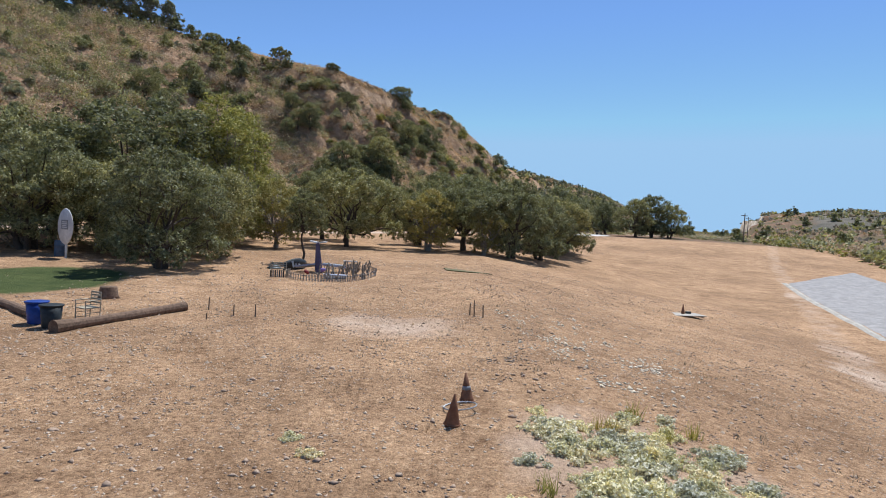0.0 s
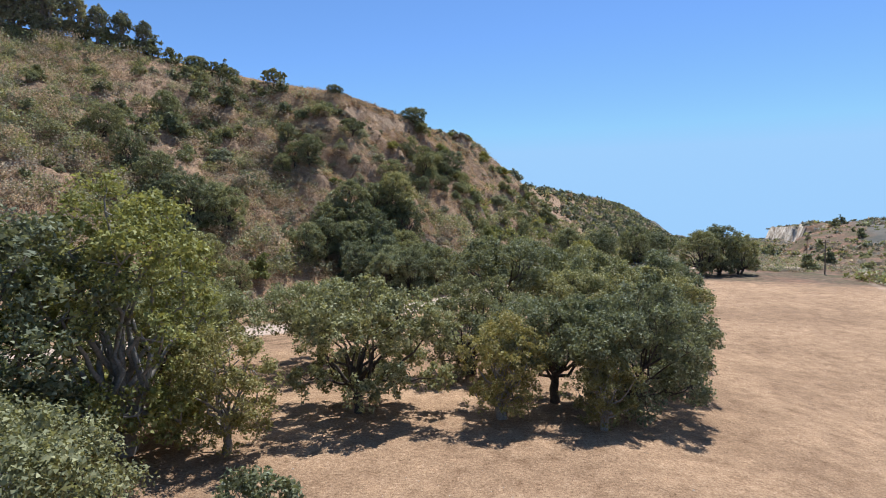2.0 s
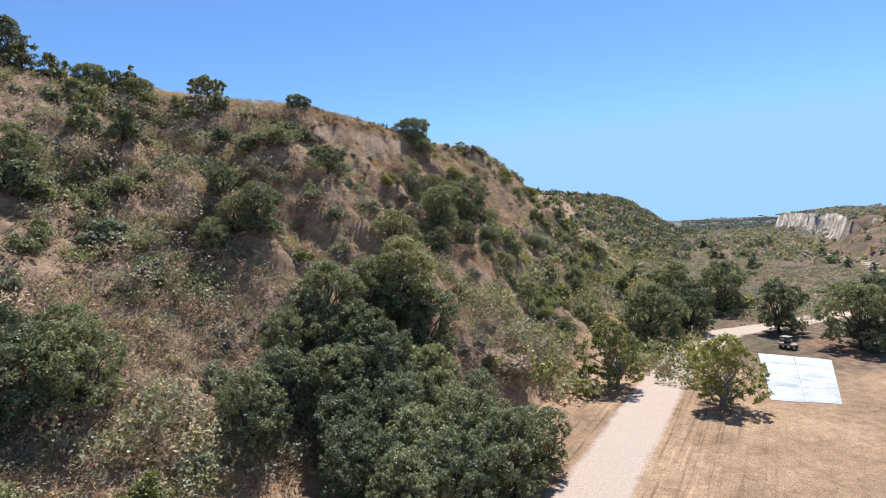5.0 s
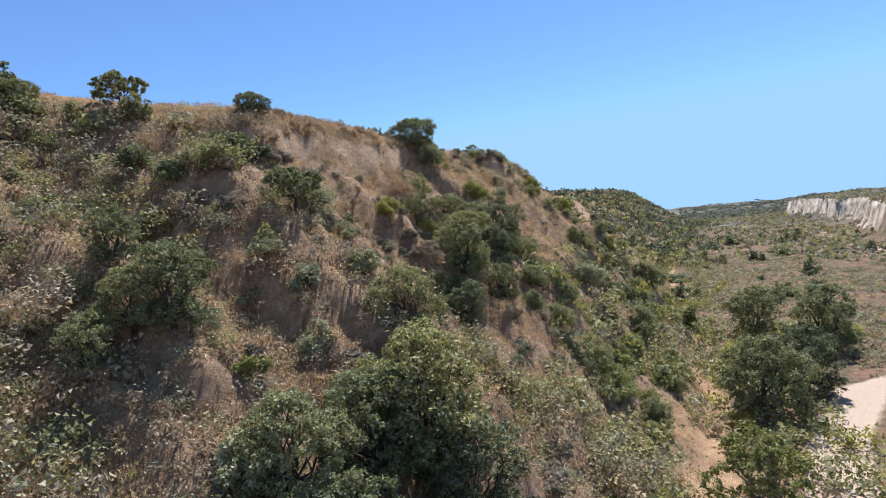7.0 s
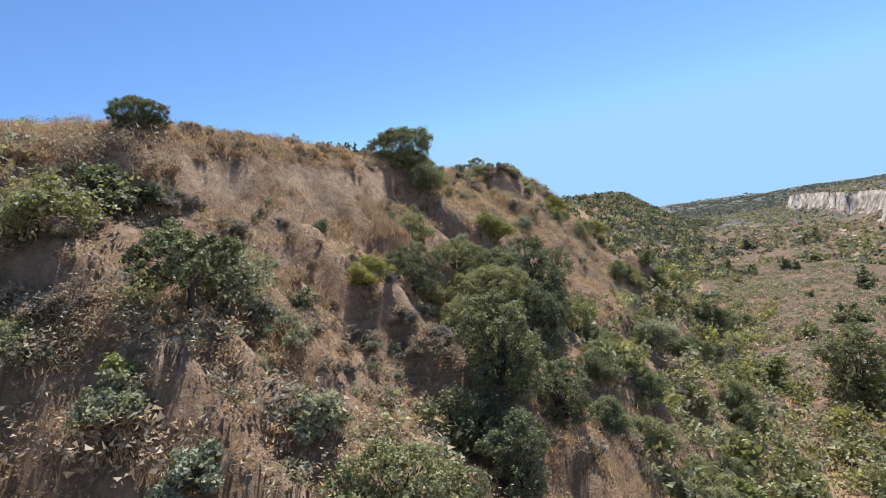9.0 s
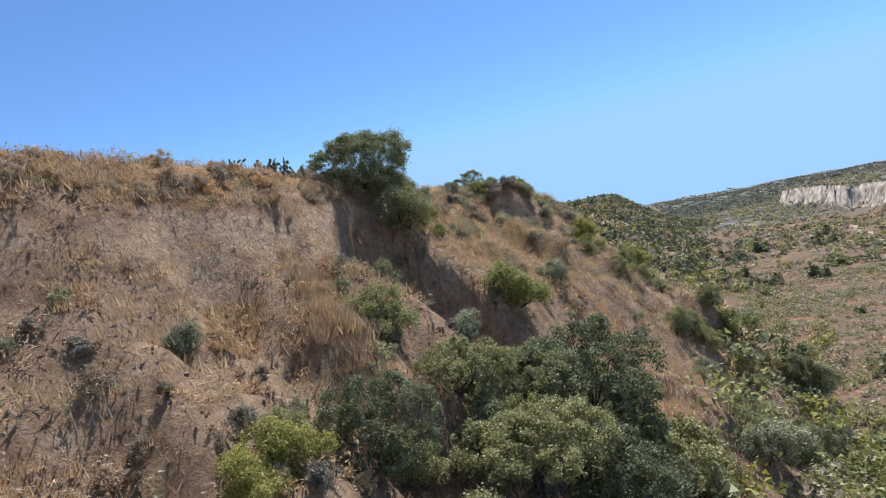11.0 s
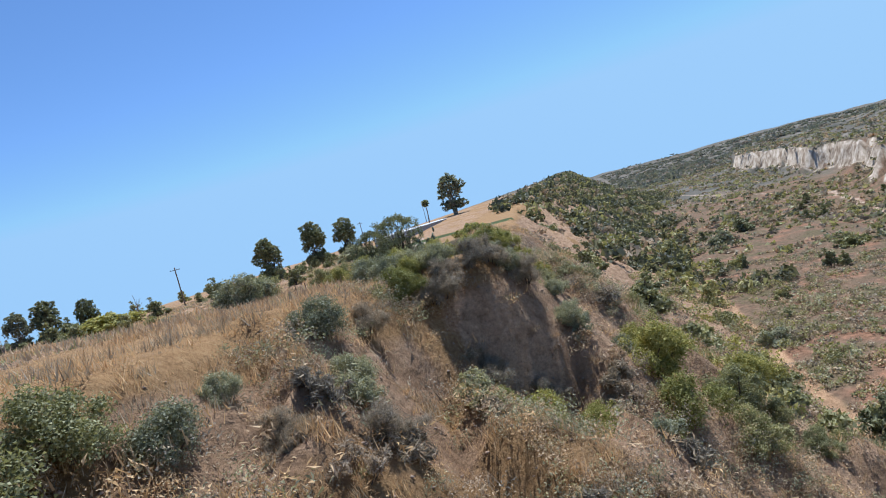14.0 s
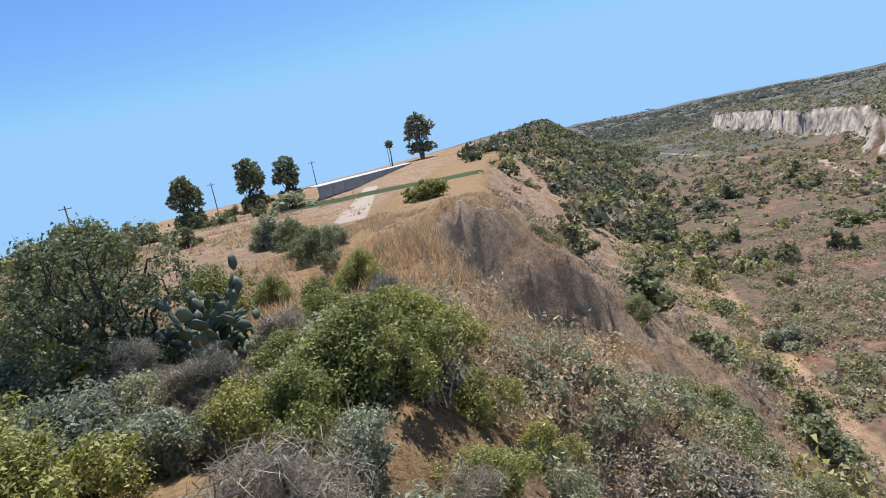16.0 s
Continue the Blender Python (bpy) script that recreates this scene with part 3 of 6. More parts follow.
# ---------------------------------------------------------------- scattered cover
def scatter(name, label, category, spots, scales, rng, mats, kinds, blades, size, tall, wide, up=0.4, upright=0.0, long=1.5):
    """Many small plants in one mesh: every plant is one of a few heaps of leaves, turned and scaled."""
    stock = []
    for k in range(kinds):
        r = np.random.default_rng(1000 + k)
        n = 6
        bl = np.stack([r.normal(0, 0.20, n) * wide, r.normal(0, 0.20, n) * wide, r.uniform(0.15, 0.55, n) * tall, r.uniform(0.20, 0.36, n) * wide, r.uniform(0.22, 0.42, n) * tall], 1)
        q = clump_leaves(r, bl, blades, size, 0.7, up, long)
        if upright:
            mid = q.mean(1, keepdims=True)
            mid[..., 2] = np.abs(mid[..., 2]) * 0.5
            lean = r.normal(0, 0.35, (blades, 3))
            lean[:, 2] = 1
            long, wide_by = lean * (upright * r.uniform(0.5, 1.2, (blades, 1))), r.normal(0, size * 0.16, (blades, 3)) * (1, 1, 0)
            base = mid[:, 0] * (1, 1, 0.25)
            q = np.stack([base - wide_by, base + wide_by, base + long], 1)
        stock.append(q)
    stock = np.array(stock)
    which, turn, tone = rng.integers(0, kinds, len(spots)), rng.uniform(0, 6.283, len(spots)), rng.uniform(-0.1, 0.75, len(spots))
    q = stock[which].reshape(len(spots), -1, 3)
    c, s = np.cos(turn)[:, None], np.sin(turn)[:, None]
    q = np.stack([q[..., 0] * c - q[..., 1] * s, q[..., 0] * s + q[..., 1] * c, q[..., 2]], -1) * scales[:, None, None] + spots[:, None, :]
    q = q.reshape(-1, 3, 3)
    mi = np.repeat(rng.integers(0, len(mats), len(spots)), blades)
    ob = new(name, leaf_mesh(name, q, mats, np.repeat(tone, blades), mi))
    return tagged(ob, label, category, kind="stuff")


def spread(rng, n, x0, x1, y0, y1, keep):
    """n random places in a rectangle, thinned by keep(x, y, u, dc, df), with their heights."""
    x, y = rng.uniform(x0, x1, n), rng.uniform(y0, y1, n)
    u, _, dc, df = slope_share(x, y)
    ok = rng.random(n) < keep(x, y, u, dc, df)
    x, y = x[ok], y[ok]
    z = height(x, y)
    tilt = np.hypot(height(x + 0.4, y) - z, height(x, y + 0.4) - z) / 0.4
    ok = rng.random(len(x)) < 1 - 0.85 * smooth(1.7, 2.5, tilt)
    x, y = x[ok], y[ok]
    return np.stack([x, y, height(x, y) - 0.05], 1)


rng = np.random.default_rng(7)
NEAR = lambda x, y: (x > -34) * (x < 26) * (y > 142) * (y < 245)
cover = lambda x, y, u: (u > 0.02) * (u < 0.97) * smooth(-0.8, -0.1, fbm(x / 8, y / 8, 81)) * (1 - 0.45 * smooth(0.8, 0.97, u))
CLOSE = lambda x, y: (x > -46) * (x < 6) * (y > 92) * (y < 150)
p = spread(rng, 32000, -150, 60, 45, 270, lambda x, y, u, dc, df: cover(x, y, u) * (1 - NEAR(x, y)) * (1 - CLOSE(x, y)))
scatter("slope_scrub", "dry brown and grey scrub on the eroded slope", "scrub", p, rng.uniform(0.45, 1.45, len(p)), rng, [BROWN, TWIGS, BROWN, SAGE, TWIGS, BROWN, RUST, OAK], 6, 38, 0.17, 1.2, 1.8)
p = spread(rng, 8500, -46, 6, 92, 150, lambda x, y, u, dc, df: cover(x, y, u) * (1 - NEAR(x, y)))
scatter("hillside_scrub", "pale grey-brown and olive scrub on the steep hillside", "scrub", p, rng.uniform(0.5, 1.6, len(p)), rng, [BROWN, STRAW, TWIGS, SAGE, STRAW, BROWN, BROWN, TWIGS], 6, 60, 0.054, 0.9, 1.5, 0.4, 0.0, 4.0)
r5 = np.random.default_rng(55)
p = spread(r5, 5200, -95, 14, 70, 165, lambda x, y, u, dc, df: (u > 0.04) * (u < 0.95) * smooth(-0.25, 0.15, fbm(x / 6, y / 6, 83)) * (1 - NEAR(x, y)))
scatter("slope_brush", "waist-high grey, brown and olive brush on the gullied slope", "brush", p, r5.uniform(0.6, 1.5, len(p)), r5, [TWIGS, BROWN, SAGE, BROWN, TWIGS, OAK, SAGE, BROWN], 8, 130, 0.10, 1.5, 2.1)
def gully(x, y):
    """Near 1 in the gullies of the face, near 0 on its ribs."""
    line, across = 0.45 * x + 0.89 * y, 0.89 * x - 0.45 * y
    return smooth(0.12, 0.5, np.abs(vnoise((line + 2.2 * fbm(x / 11, y / 11, 45, 3)) / 8, across / 50, 55)))


p = spread(r5, 8200, -115, 4, 66, 154, lambda x, y, u, dc, df: (u > 0.05) * (u < 0.95) * (1 - NEAR(x, y)) * np.clip(0.14 + 0.6 * gully(x, y), 0, 1) * smooth(-0.45, 0.1, fbm(x / 13, y / 13, 86)))
scatter("slope_bushes", "rounded olive, grey and brown bushes crowding the gullies of the slope", "bushes", p, r5.uniform(0.6, 1.7, len(p)) ** 1.2, r5, [OAK, DARK, TWIGS, DARK, OAK, BROWN, BROWN, TWIGS, SAGE], 10, 220, 0.135, 2.3, 2.8)
p = spread(r5, 4200, -6, 75, 130, 310, lambda x, y, u, dc, df: (u < 0.45) * (1 - 0.6 * smooth(185, 205, y)) * smooth(20, 3, df + 14 * fbm(x / 16, y / 16, 84)) * smooth(-0.35, 0.05, fbm(x / 9, y / 9, 85)))
scatter("foot_thicket", "dense olive and dark green thicket along the foot of the bluff", "thicket", p, r5.uniform(0.5, 1.6, len(p)), r5, [OAK, DARK, SAGE, OAK, TWIGS, FRESH, DARK], 8, 110, 0.25, 2.4, 3.0)
p = spread(rng, 11000, -36, 28, 140, 247, lambda x, y, u, dc, df: cover(x, y, u) * NEAR(x, y))
scatter("bluff_scrub", "fine dry scrub under the lip of the bluff", "scrub", p, rng.uniform(0.4, 1.2, len(p)), rng, [BROWN, STRAW, TWIGS, BROWN, SAGE, STRAW], 6, 55, 0.043, 0.8, 1.4, 0.3, 0.0, 5.0)
p = spread(rng, 9000, -110, -4, 185, 330, lambda x, y, u, dc, df: (dc > 3) * (1 - 0.85 * (x > -16) * (y > 240)) * smooth(-0.4, 0.3, fbm(x / 12, y / 12, 131)))
scatter("mesa_weeds", "brown dry weeds on the flat top", "weeds", p, rng.uniform(0.5, 1.2, len(p)), rng, [BROWN, TWIGS, BROWN, STRAW, SAGE], 6, 16, 0.19, 0.4, 1.6, 0.0, 0.4)
p = spread(rng, 30000, -70, 40, 110, 255, lambda x, y, u, dc, df: (u > 0.25) * smooth(-0.1, 0.25, fbm(x / 9, y / 9, 71) + 0.3 * (u > 0.93)) * (dc < 12) * (1 - 0.6 * (x > -19) * (y > 180) * (y < 199)))
scatter("dry_grass", "golden dry grass on the bluff and its top", "grass", p, rng.uniform(0.5, 1.25, len(p)), rng, [STRAW, STRAW, STRAW, BROWN, BROWN], 6, 32, 0.08, 0.35, 1.4, 0.0, 0.32)
r6 = np.random.default_rng(66)
p = spread(r6, 15000, -46, 2, 118, 182, lambda x, y, u, dc, df: (u > 0.3) * (dc < 2) * smooth(0.0, 0.25, fbm(x / 5, y / 5, 72)))
scatter("gully_grass", "tall golden grass in the hollows of the bluff", "grass", p, r6.uniform(0.6, 1.5, len(p)), r6, [STRAW, STRAW, BROWN, STRAW], 6, 32, 0.08, 0.35, 1.2, 0.0, 0.36)
p = spread(r6, 4200, -44, -12, 138, 180, lambda x, y, u, dc, df: (u > 0.35) * (dc < 1.5) * np.clip(smooth(-0.1, 0.3, fbm(x / 3.5, y / 3.5, 73)) + 0.6 * (u > 0.93), 0, 1))
scatter("face_brush", "low rust, grey and straw brush on the crumbling face", "brush", p, r6.uniform(0.45, 1.3, len(p)), r6, [RUST, BROWN, TWIGS, STRAW, BROWN, RUST, SAGE], 8, 120, 0.04, 0.75, 1.1, 0.4, 0.0, 2.6)
p = spread(r6, 2600, -18, 4, 178, 206, lambda x, y, u, dc, df: (u > 0.4) * (dc < 1.0) * smooth(-0.05, 0.25, fbm(x / 3.5, y / 3.5, 74)))
scatter("grassy_face_herbs", "grey-green and straw herbs on the grassy face", "herbs", p, r6.uniform(0.6, 1.5, len(p)), r6, [SAGE, BROWN, SAGE, TWIGS, STRAW], 8, 220, 0.03, 0.8, 1.2, 0.5, 0.0, 2.6)
p = spread(r6, 1500, -23.5, -18.0, 157.5, 167, lambda x, y, u, dc, df: smooth(1.5, 0.7, np.abs(x + 20.3 + 0.3 * (y - 162) + 0.5 * vnoise(x, y / 2, 75))))
scatter("chute_grass", "thick pale golden grass filling a chute of the bluff", "grass", p, r6.uniform(0.6, 1.3, len(p)), r6, [STRAW, STRAW, STRAW, BROWN], 6, 60, 0.05, 0.35, 1.0, 0.0, 0.5)
KNOLL = lambda x, y: smooth(4.5, 1.5, np.hypot(x + 3.4, (y - 211.5) * 0.7))
p = spread(rng, 15000, -22, 16, 178, 224, lambda x, y, u, dc, df: (u > 0.45) * (dc < 2.5) * np.clip(0.2 * smooth(-0.5, 0.3, fbm(x / 5, y / 5, 141)) + KNOLL(x, y), 0, 1))
scatter("knoll_grass", "pale golden grass over the knoll and broken slope", "grass", p, rng.uniform(0.5, 1.2, len(p)), rng, [STRAW, STRAW, BROWN, STRAW, TWIGS], 6, 44, 0.06, 0.4, 1.1, 0.0, 0.42)
p = spread(rng, 13000, 18, 115, 165, 330, lambda x, y, u, dc, df: (df > -2) * smooth(-0.4, 0.3, fbm(x / 12, y / 12, 92)))
scatter("valley_brush", "low grey and tan brush on the reddish valley floor", "scrub", p, rng.uniform(0.5, 1.5, len(p)) ** 1.3, rng, [BROWN, SAGE, TWIGS, BROWN, OAK, DARK, TWIGS, SAGE], 5, 26, 0.21, 0.9, 1.7)
p = spread(rng, 48000, 20, 470, 150, 960, lambda x, y, u, dc, df: (1 - (x < 115) * (y < 330)) * (df > -2) * smooth(-0.4, 0.3, fbm(x / 25, y / 25, 91)))
scatter("valley_scrub", "low grey-brown scrub across the valley floor", "scrub", p, rng.uniform(0.5, 1.7, len(p)) ** 1.3, rng, [BROWN, SAGE, TWIGS, WOODS, OAK, OAK, TWIGS], 5, 9, 0.74, 1.0, 2.2)
p = spread(rng, 30000, 0, 560, 270, 1000, lambda x, y, u, dc, df: smooth(290, 350, y) * (u > 0.02) * (dc < 12) * (1 - 0.95 * (u > 0.99) * (y < 370)) * (1 - 0.75 * (u > 0.65) * (u < 0.95)) * (0.45 + 0.45 * smooth(330, 470, y)))
scatter("far_trees", "dark woods on the distant bluffs", "woods", p, rng.uniform(1.3, 3.6, len(p)), rng, [WOODS, WOODS, WOODS, OAK, BROWN], 5, 46, 0.42, 1.5, 2.2)
# far hill plants mostly take the leaf colour greyed to stand for haze
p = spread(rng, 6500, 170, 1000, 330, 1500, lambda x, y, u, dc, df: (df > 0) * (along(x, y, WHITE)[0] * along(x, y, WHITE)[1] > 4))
scatter("hill_scrub", "grey-green scrub on the far hills", "scrub", p, rng.uniform(0.7, 2.2, len(p)), rng, [HAZED_CHAPARRAL, HAZED_CHAPARRAL, TWIGS, BROWN, HAZED_CHAPARRAL], 5, 20, 0.85, 1.2, 2.6)
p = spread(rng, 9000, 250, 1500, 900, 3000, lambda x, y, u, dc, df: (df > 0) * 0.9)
scatter("distant_woods", "grey-green scrub and woods on the distant hills", "woods", p, rng.uniform(2.0, 5.0, len(p)), rng, [HAZED_CHAPARRAL, HAZED_CHAPARRAL, TWIGS, HAZED_CHAPARRAL], 4, 16, 1.0, 1.0, 2.6)
r3 = np.random.default_rng(33)
p = spread(r3, 6500, 50, 330, 300, 760, lambda x, y, u, dc, df: (dc < 0) * smooth(16, 0, df + 24 * fbm(x / 30, y / 30, 161)) * 0.8)
scatter("canyon_trees", "dark oaks and willows crowding the foot of the far bluff", "woods", p, r3.uniform(1.2, 3.4, len(p)), r3, [WOODS, WOODS, WOODS, WOODS, OAK], 5, 46, 0.36, 1.5, 2.2)
p = spread(r3, 650, 50, 330, 200, 620, lambda x, y, u, dc, df: (df > 0) * 0.6 * smooth(0.1, 0.35, fbm(x / 30, y / 30, 162)))
scatter("valley_thicket", "grey-green bushes scattered over the valley floor", "scrub", p, r3.uniform(0.7, 1.6, len(p)), r3, [OAK, SAGE, BROWN, FRESH], 5, 90, 0.24, 1.5, 2.2)
p = spread(rng, 1500, 45, 110, 20, 150, lambda x, y, u, dc, df: (x > 52 + 0.16 * y) * (x < 70 + 0.2 * y))
scatter("streamside_scrub", "green willow scrub along the edge of the flat", "scrub", p, rng.uniform(0.7, 1.8, len(p)), rng, [OAK, SAGE, FRESH, BROWN], 5, 60, 0.30, 1.8, 2.2)
p = spread(rng, 15000, -26, 30, 2, 100, lambda x, y, u, dc, df: (df > 1) * smooth(0.0, 0.35, fbm(x / 6, y / 6, 101) + 0.35 * smooth(10, 3, np.hypot(x - 6, (y - 12) * 0.7))))
scatter("stubble", "withered stubble and weeds on bare earth", "weeds", p, rng.uniform(0.25, 0.8, len(p)), rng, [STRAW, BROWN, BROWN, TWIGS], 6, 12, 0.08, 0.2, 0.55, 0.0, 0.13)


# ---------------------------------------------------------------- stones and clods
def rubble(name, label, spots, scales, rng, mat):
    """Angular stones in one mesh, each an uneven eight-sided lump."""
    n = len(spots)
    base = np.array([(1, 0, 0), (-1, 0, 0), (0, 1, 0), (0, -1, 0), (0, 0, 0.8), (0, 0, -0.6)], float)
    v = base[None] * rng.uniform(0.55, 1.3, (n, 6, 1)) + rng.normal(0, 0.16, (n, 6, 3))
    turn = rng.uniform(0, 6.283, n)[:, None]
    v = np.stack([v[..., 0] * np.cos(turn) - v[..., 1] * np.sin(turn), v[..., 0] * np.sin(turn) + v[..., 1] * np.cos(turn), v[..., 2] * 0.75], -1)
    v = v * scales[:, None, None] + spots[:, None, :] + (0, 0, 0.05)
    f = np.array([(0, 2, 4), (2, 1, 4), (1, 3, 4), (3, 0, 4), (2, 0, 5), (1, 2, 5), (3, 1, 5), (0, 3, 5)])
    f = (f[None] + 6 * np.arange(n)[:, None, None]).reshape(-1, 3)
    ob = new(name, mesh_of(name, v.reshape(-1, 3), np.full(len(f), 3), f.ravel(), [mat]))
    return tagged(ob, label, "stones", kind="stuff")


CLOD = plain("clods", (0.44, 0.315, 0.22), 0.95, 5.0, 0.35)
p = spread(rng, 16000, -34, 16, 142, 236, lambda x, y, u, dc, df: (u > 0.3) * (u < 0.995) * smooth(-0.35, 0.25, fbm(x / 5, y / 5, 151)))
rubble("bluff_rubble", "crumbled earth and stones on the steep bluff", p, rng.uniform(0.02, 0.09, len(p)), rng, CLOD)
p = spread(rng, 16000, -16, 26, 0, 42, lambda x, y, u, dc, df: (df > 1) * smooth(-0.3, 0.3, fbm(x / 4, y / 4, 152)))
rubble("earth_clods", "dry clods and pebbles on the bare flat", p, rng.uniform(0.25, 1.0, len(p)) ** 2 * 0.08, rng, CLOD)
PALE_CLOD = plain("pale_clods", (0.60, 0.47, 0.34), 0.95, 5.0, 0.3)
p = spread(rng, 9000, -14, 24, -1, 44, lambda x, y, u, dc, df: np.clip(0.35 + smooth(6, 2, np.hypot(x - 6, y - 16)), 0, 1) * smooth(-0.25, 0.35, fbm(x / 5, y / 5, 153)))
rubble("pale_flakes", "pale flakes of dry earth and straw on the flat", p, rng.uniform(0.015, 0.06, len(p)), rng, PALE_CLOD)

WHITE_CLOD = plain("white_stones", (0.70, 0.59, 0.43), 0.9, 5.0, 0.3)
r4 = np.random.default_rng(44)
r8 = np.random.default_rng(99)
for name_, mat_, n_, low_, high_ in (("fine_clods", CLOD, 27000, 0.012, 0.038), ("pale_crumbs", PALE_CLOD, 27000, 0.012, 0.040)):
    p = spread(r8, n_, -13, 19, 2, 30, lambda x, y, u, dc, df: np.clip(1.35 - y / 26, 0.25, 1) * smooth(-0.45, 0.25, fbm(x / 2.2, y / 2.2, 154 + len(name_))))
    rubble(name_, "small crumbs of dry trampled earth", p, r8.uniform(low_, high_, len(p)), r8, mat_)
p = spread(r4, 9000, 1, 13, 8, 24, lambda x, y, u, dc, df: smooth(3.2, 0.4, np.hypot(0.8 * (x - 5.4), 0.55 * (y - 15.6)) + 2.4 * fbm(x / 1.6, y / 1.6, 171)) * smooth(-0.2, 0.2, fbm(x / 0.7, y / 0.7, 172)))
rubble("white_stones", "pale beige clods strewn over the bare flat", p, r4.uniform(0.02, 0.085, len(p)), r4, WHITE_CLOD)
p = spread(r4, 14000, -34, -8, 146, 182, lambda x, y, u, dc, df: (u > 0.4) * (u < 0.985) * smooth(-0.1, 0.25, fbm(x / 3, y / 3, 174)))
rubble("pale_rubble", "pale crumbled stones on the broken slope", p, r4.uniform(0.02, 0.085, len(p)), r4, PALE_CLOD)
x, y = r4.uniform(-17, 24, 60000), r4.uniform(182, 241, 60000)
z = height(x, y)
ok = (np.hypot(height(x + 0.4, y) - z, height(x, y + 0.4) - z) / 0.4 > 1.15) * (fbm(x / 1.8, y / 1.8, 175) > -0.1)
p = np.stack([x, y, z - 0.09], 1)[ok][:7000]
rubble("scarp_clods", "crumbling clods stuck in the steep bare banks", p, r4.uniform(0.25, 1.0, len(p)) ** 2 * 0.10, r4, CLOD)
p = spread(r4, 5000, -12, 22, 7, 34, lambda x, y, u, dc, df: 0.6 * smooth(0.0, 0.35, fbm(x / 3, y / 3, 173)))
scatter("withered_tufts", "small withered brown tufts on the bare flat", "weeds", p, r4.uniform(0.2, 0.7, len(p)), r4, [BROWN, TWIGS, STRAW, TWIGS], 6, 14, 0.06, 0.25, 0.5, 0.0, 0.22)


# ---------------------------------------------------------------- trees and shrubs
def set_out(stock, places, label, category, group="", sink=0.15):
    """Copies of stock plants at (kind, x, y, width); the stock itself takes the first place of its kind."""
    for k, (kind, x, y, wide) in enumerate(places):
        ob, base, used = stock[kind]
        s = wide / base
        m = pose(x, y, h_at(x, y) - sink * s, 0, 0, (k * 137.5) % 360)
        if used:
            c = copy_thing(ob, m)
            c.scale = (s, s, s * (1.0 if s < 1.3 else (1.3 / s) ** 0.5))
        else:
            c = ob
            c.matrix_basis = m @ Matrix.Diagonal((s, s, s, 1))
            stock[kind][2] = True
        tagged(c, label, category, group)


def stock_of(*made):
    return [[ob, width, False] for ob, width in made]


OAKS = stock_of((make_tree("oak_tree", 11, 7.2, 10.0, OAK, 34000, 0.115, trunks=2, stem=0.17, dense=1.2), 10), (make_tree("oak_tree", 12, 7.0, 11.0, OAK, 36000, 0.115, stem=0.24, dense=1.2), 11),
                (make_tree("oak_tree", 13, 8.0, 9.5, DARK, 34000, 0.115, trunks=3, stem=0.12, dense=1.2), 9.5))
set_out(OAKS, [(0, -9.0, 52, 10.5), (1, 1.6, 54.5, 10), (2, 6.5, 55, 9), (2, -24, 42, 14.5), (0, -30, 39, 14), (2, -13.7, 27.0, 7.2), (1, -22, 35.5, 9.5), (2, -25, 33, 8.5), (1, -20, 52, 11), (0, -34, 48, 14), (1, 0.2, 78, 15.0), (0, 8.5, 81, 12.5), (1, 5.5, 73.5, 11), (0, 12.5, 74, 11),
               (2, 15, 78, 11), (2, -3, 61, 8), (1, -24, 60, 11), (1, -14, 62.5, 10), (2, 10, 62, 8.5)], "spreading dark green live oak standing on bare earth", "tree", "oaks on the flat")
SLOPE_OAKS = stock_of((make_tree("oak_tree", 14, 9.0, 10.0, OAK, 17000, 0.175, trunks=2, stem=0.10), 10), (make_tree("oak_tree", 15, 9.5, 9.5, DARK, 17000, 0.175, trunks=2, stem=0.10), 9.5))
set_out(SLOPE_OAKS, [(0, 44.8, 147, 11), (1, 50, 149.5, 11), (0, 55, 152, 10), (1, 41, 160, 9), (0, 19, 157, 11), (1, 27, 163, 9), (0, 41.7, 182, 12), (1, 34, 190, 10)],
        "dark green oak beside the dirt track and concrete pad", "tree", "oaks by the pad")
set_out(OAKS, [(0, -15.3, 161, 4.8), (1, -12.5, 163.2, 6.0), (2, -9.6, 164.2, 8.0), (0, -6.8, 163, 7.4), (1, -13.2, 157.8, 6.0), (2, -10, 158.8, 6.2), (0, -6, 167.6, 5.4), (2, -18.6, 157.0, 4.4), (0, -3.4, 168.4, 5.0)],
        "grey-green oak in the gully below the spur", "tree", "oaks below the spur", 0.5)
LIGHT = stock_of((make_tree("sycamore_tree", 21, 12.0, 9.0, FRESH, 30000, 0.138, PALEBARK, 0.10, 2, 0.0, 1.15, 1.7, 1.3), 9.0), (make_tree("sycamore_tree", 22, 7.0, 6.0, YELLOW, 16000, 0.11, PALEBARK, 0.16, 2, 0.1, 1.1, 1.2, 1.2), 6.0),
                 (make_tree("young_tree", 23, 4.4, 2.4, OAK, 9000, 0.075, BARK, 0.42, 1, 0.2, 1.3, 1.0, 1.4, 0.4), 2.4), (make_tree("sycamore_tree", 24, 8.0, 7.5, FRESH, 14000, 0.15, PALEBARK, 0.16, 2, 0.2), 7.5))
set_out(LIGHT, [(0, -18.6, 45.5, 9.0), (1, -1.5, 51.5, 5.0), (1, 3.5, 50.5, 3.6), (1, -14, 46, 5.0), (3, 6.7, 134, 8.0), (3, 16.2, 125, 7.5), (1, 17, 84, 6)],
        "light green sycamore with pale bark on open ground", "tree", "sycamores")
set_out(LIGHT, [(2, -8.3, 33.7, 2.5)], "young thin-stemmed tree beside the wreck display", "tree")
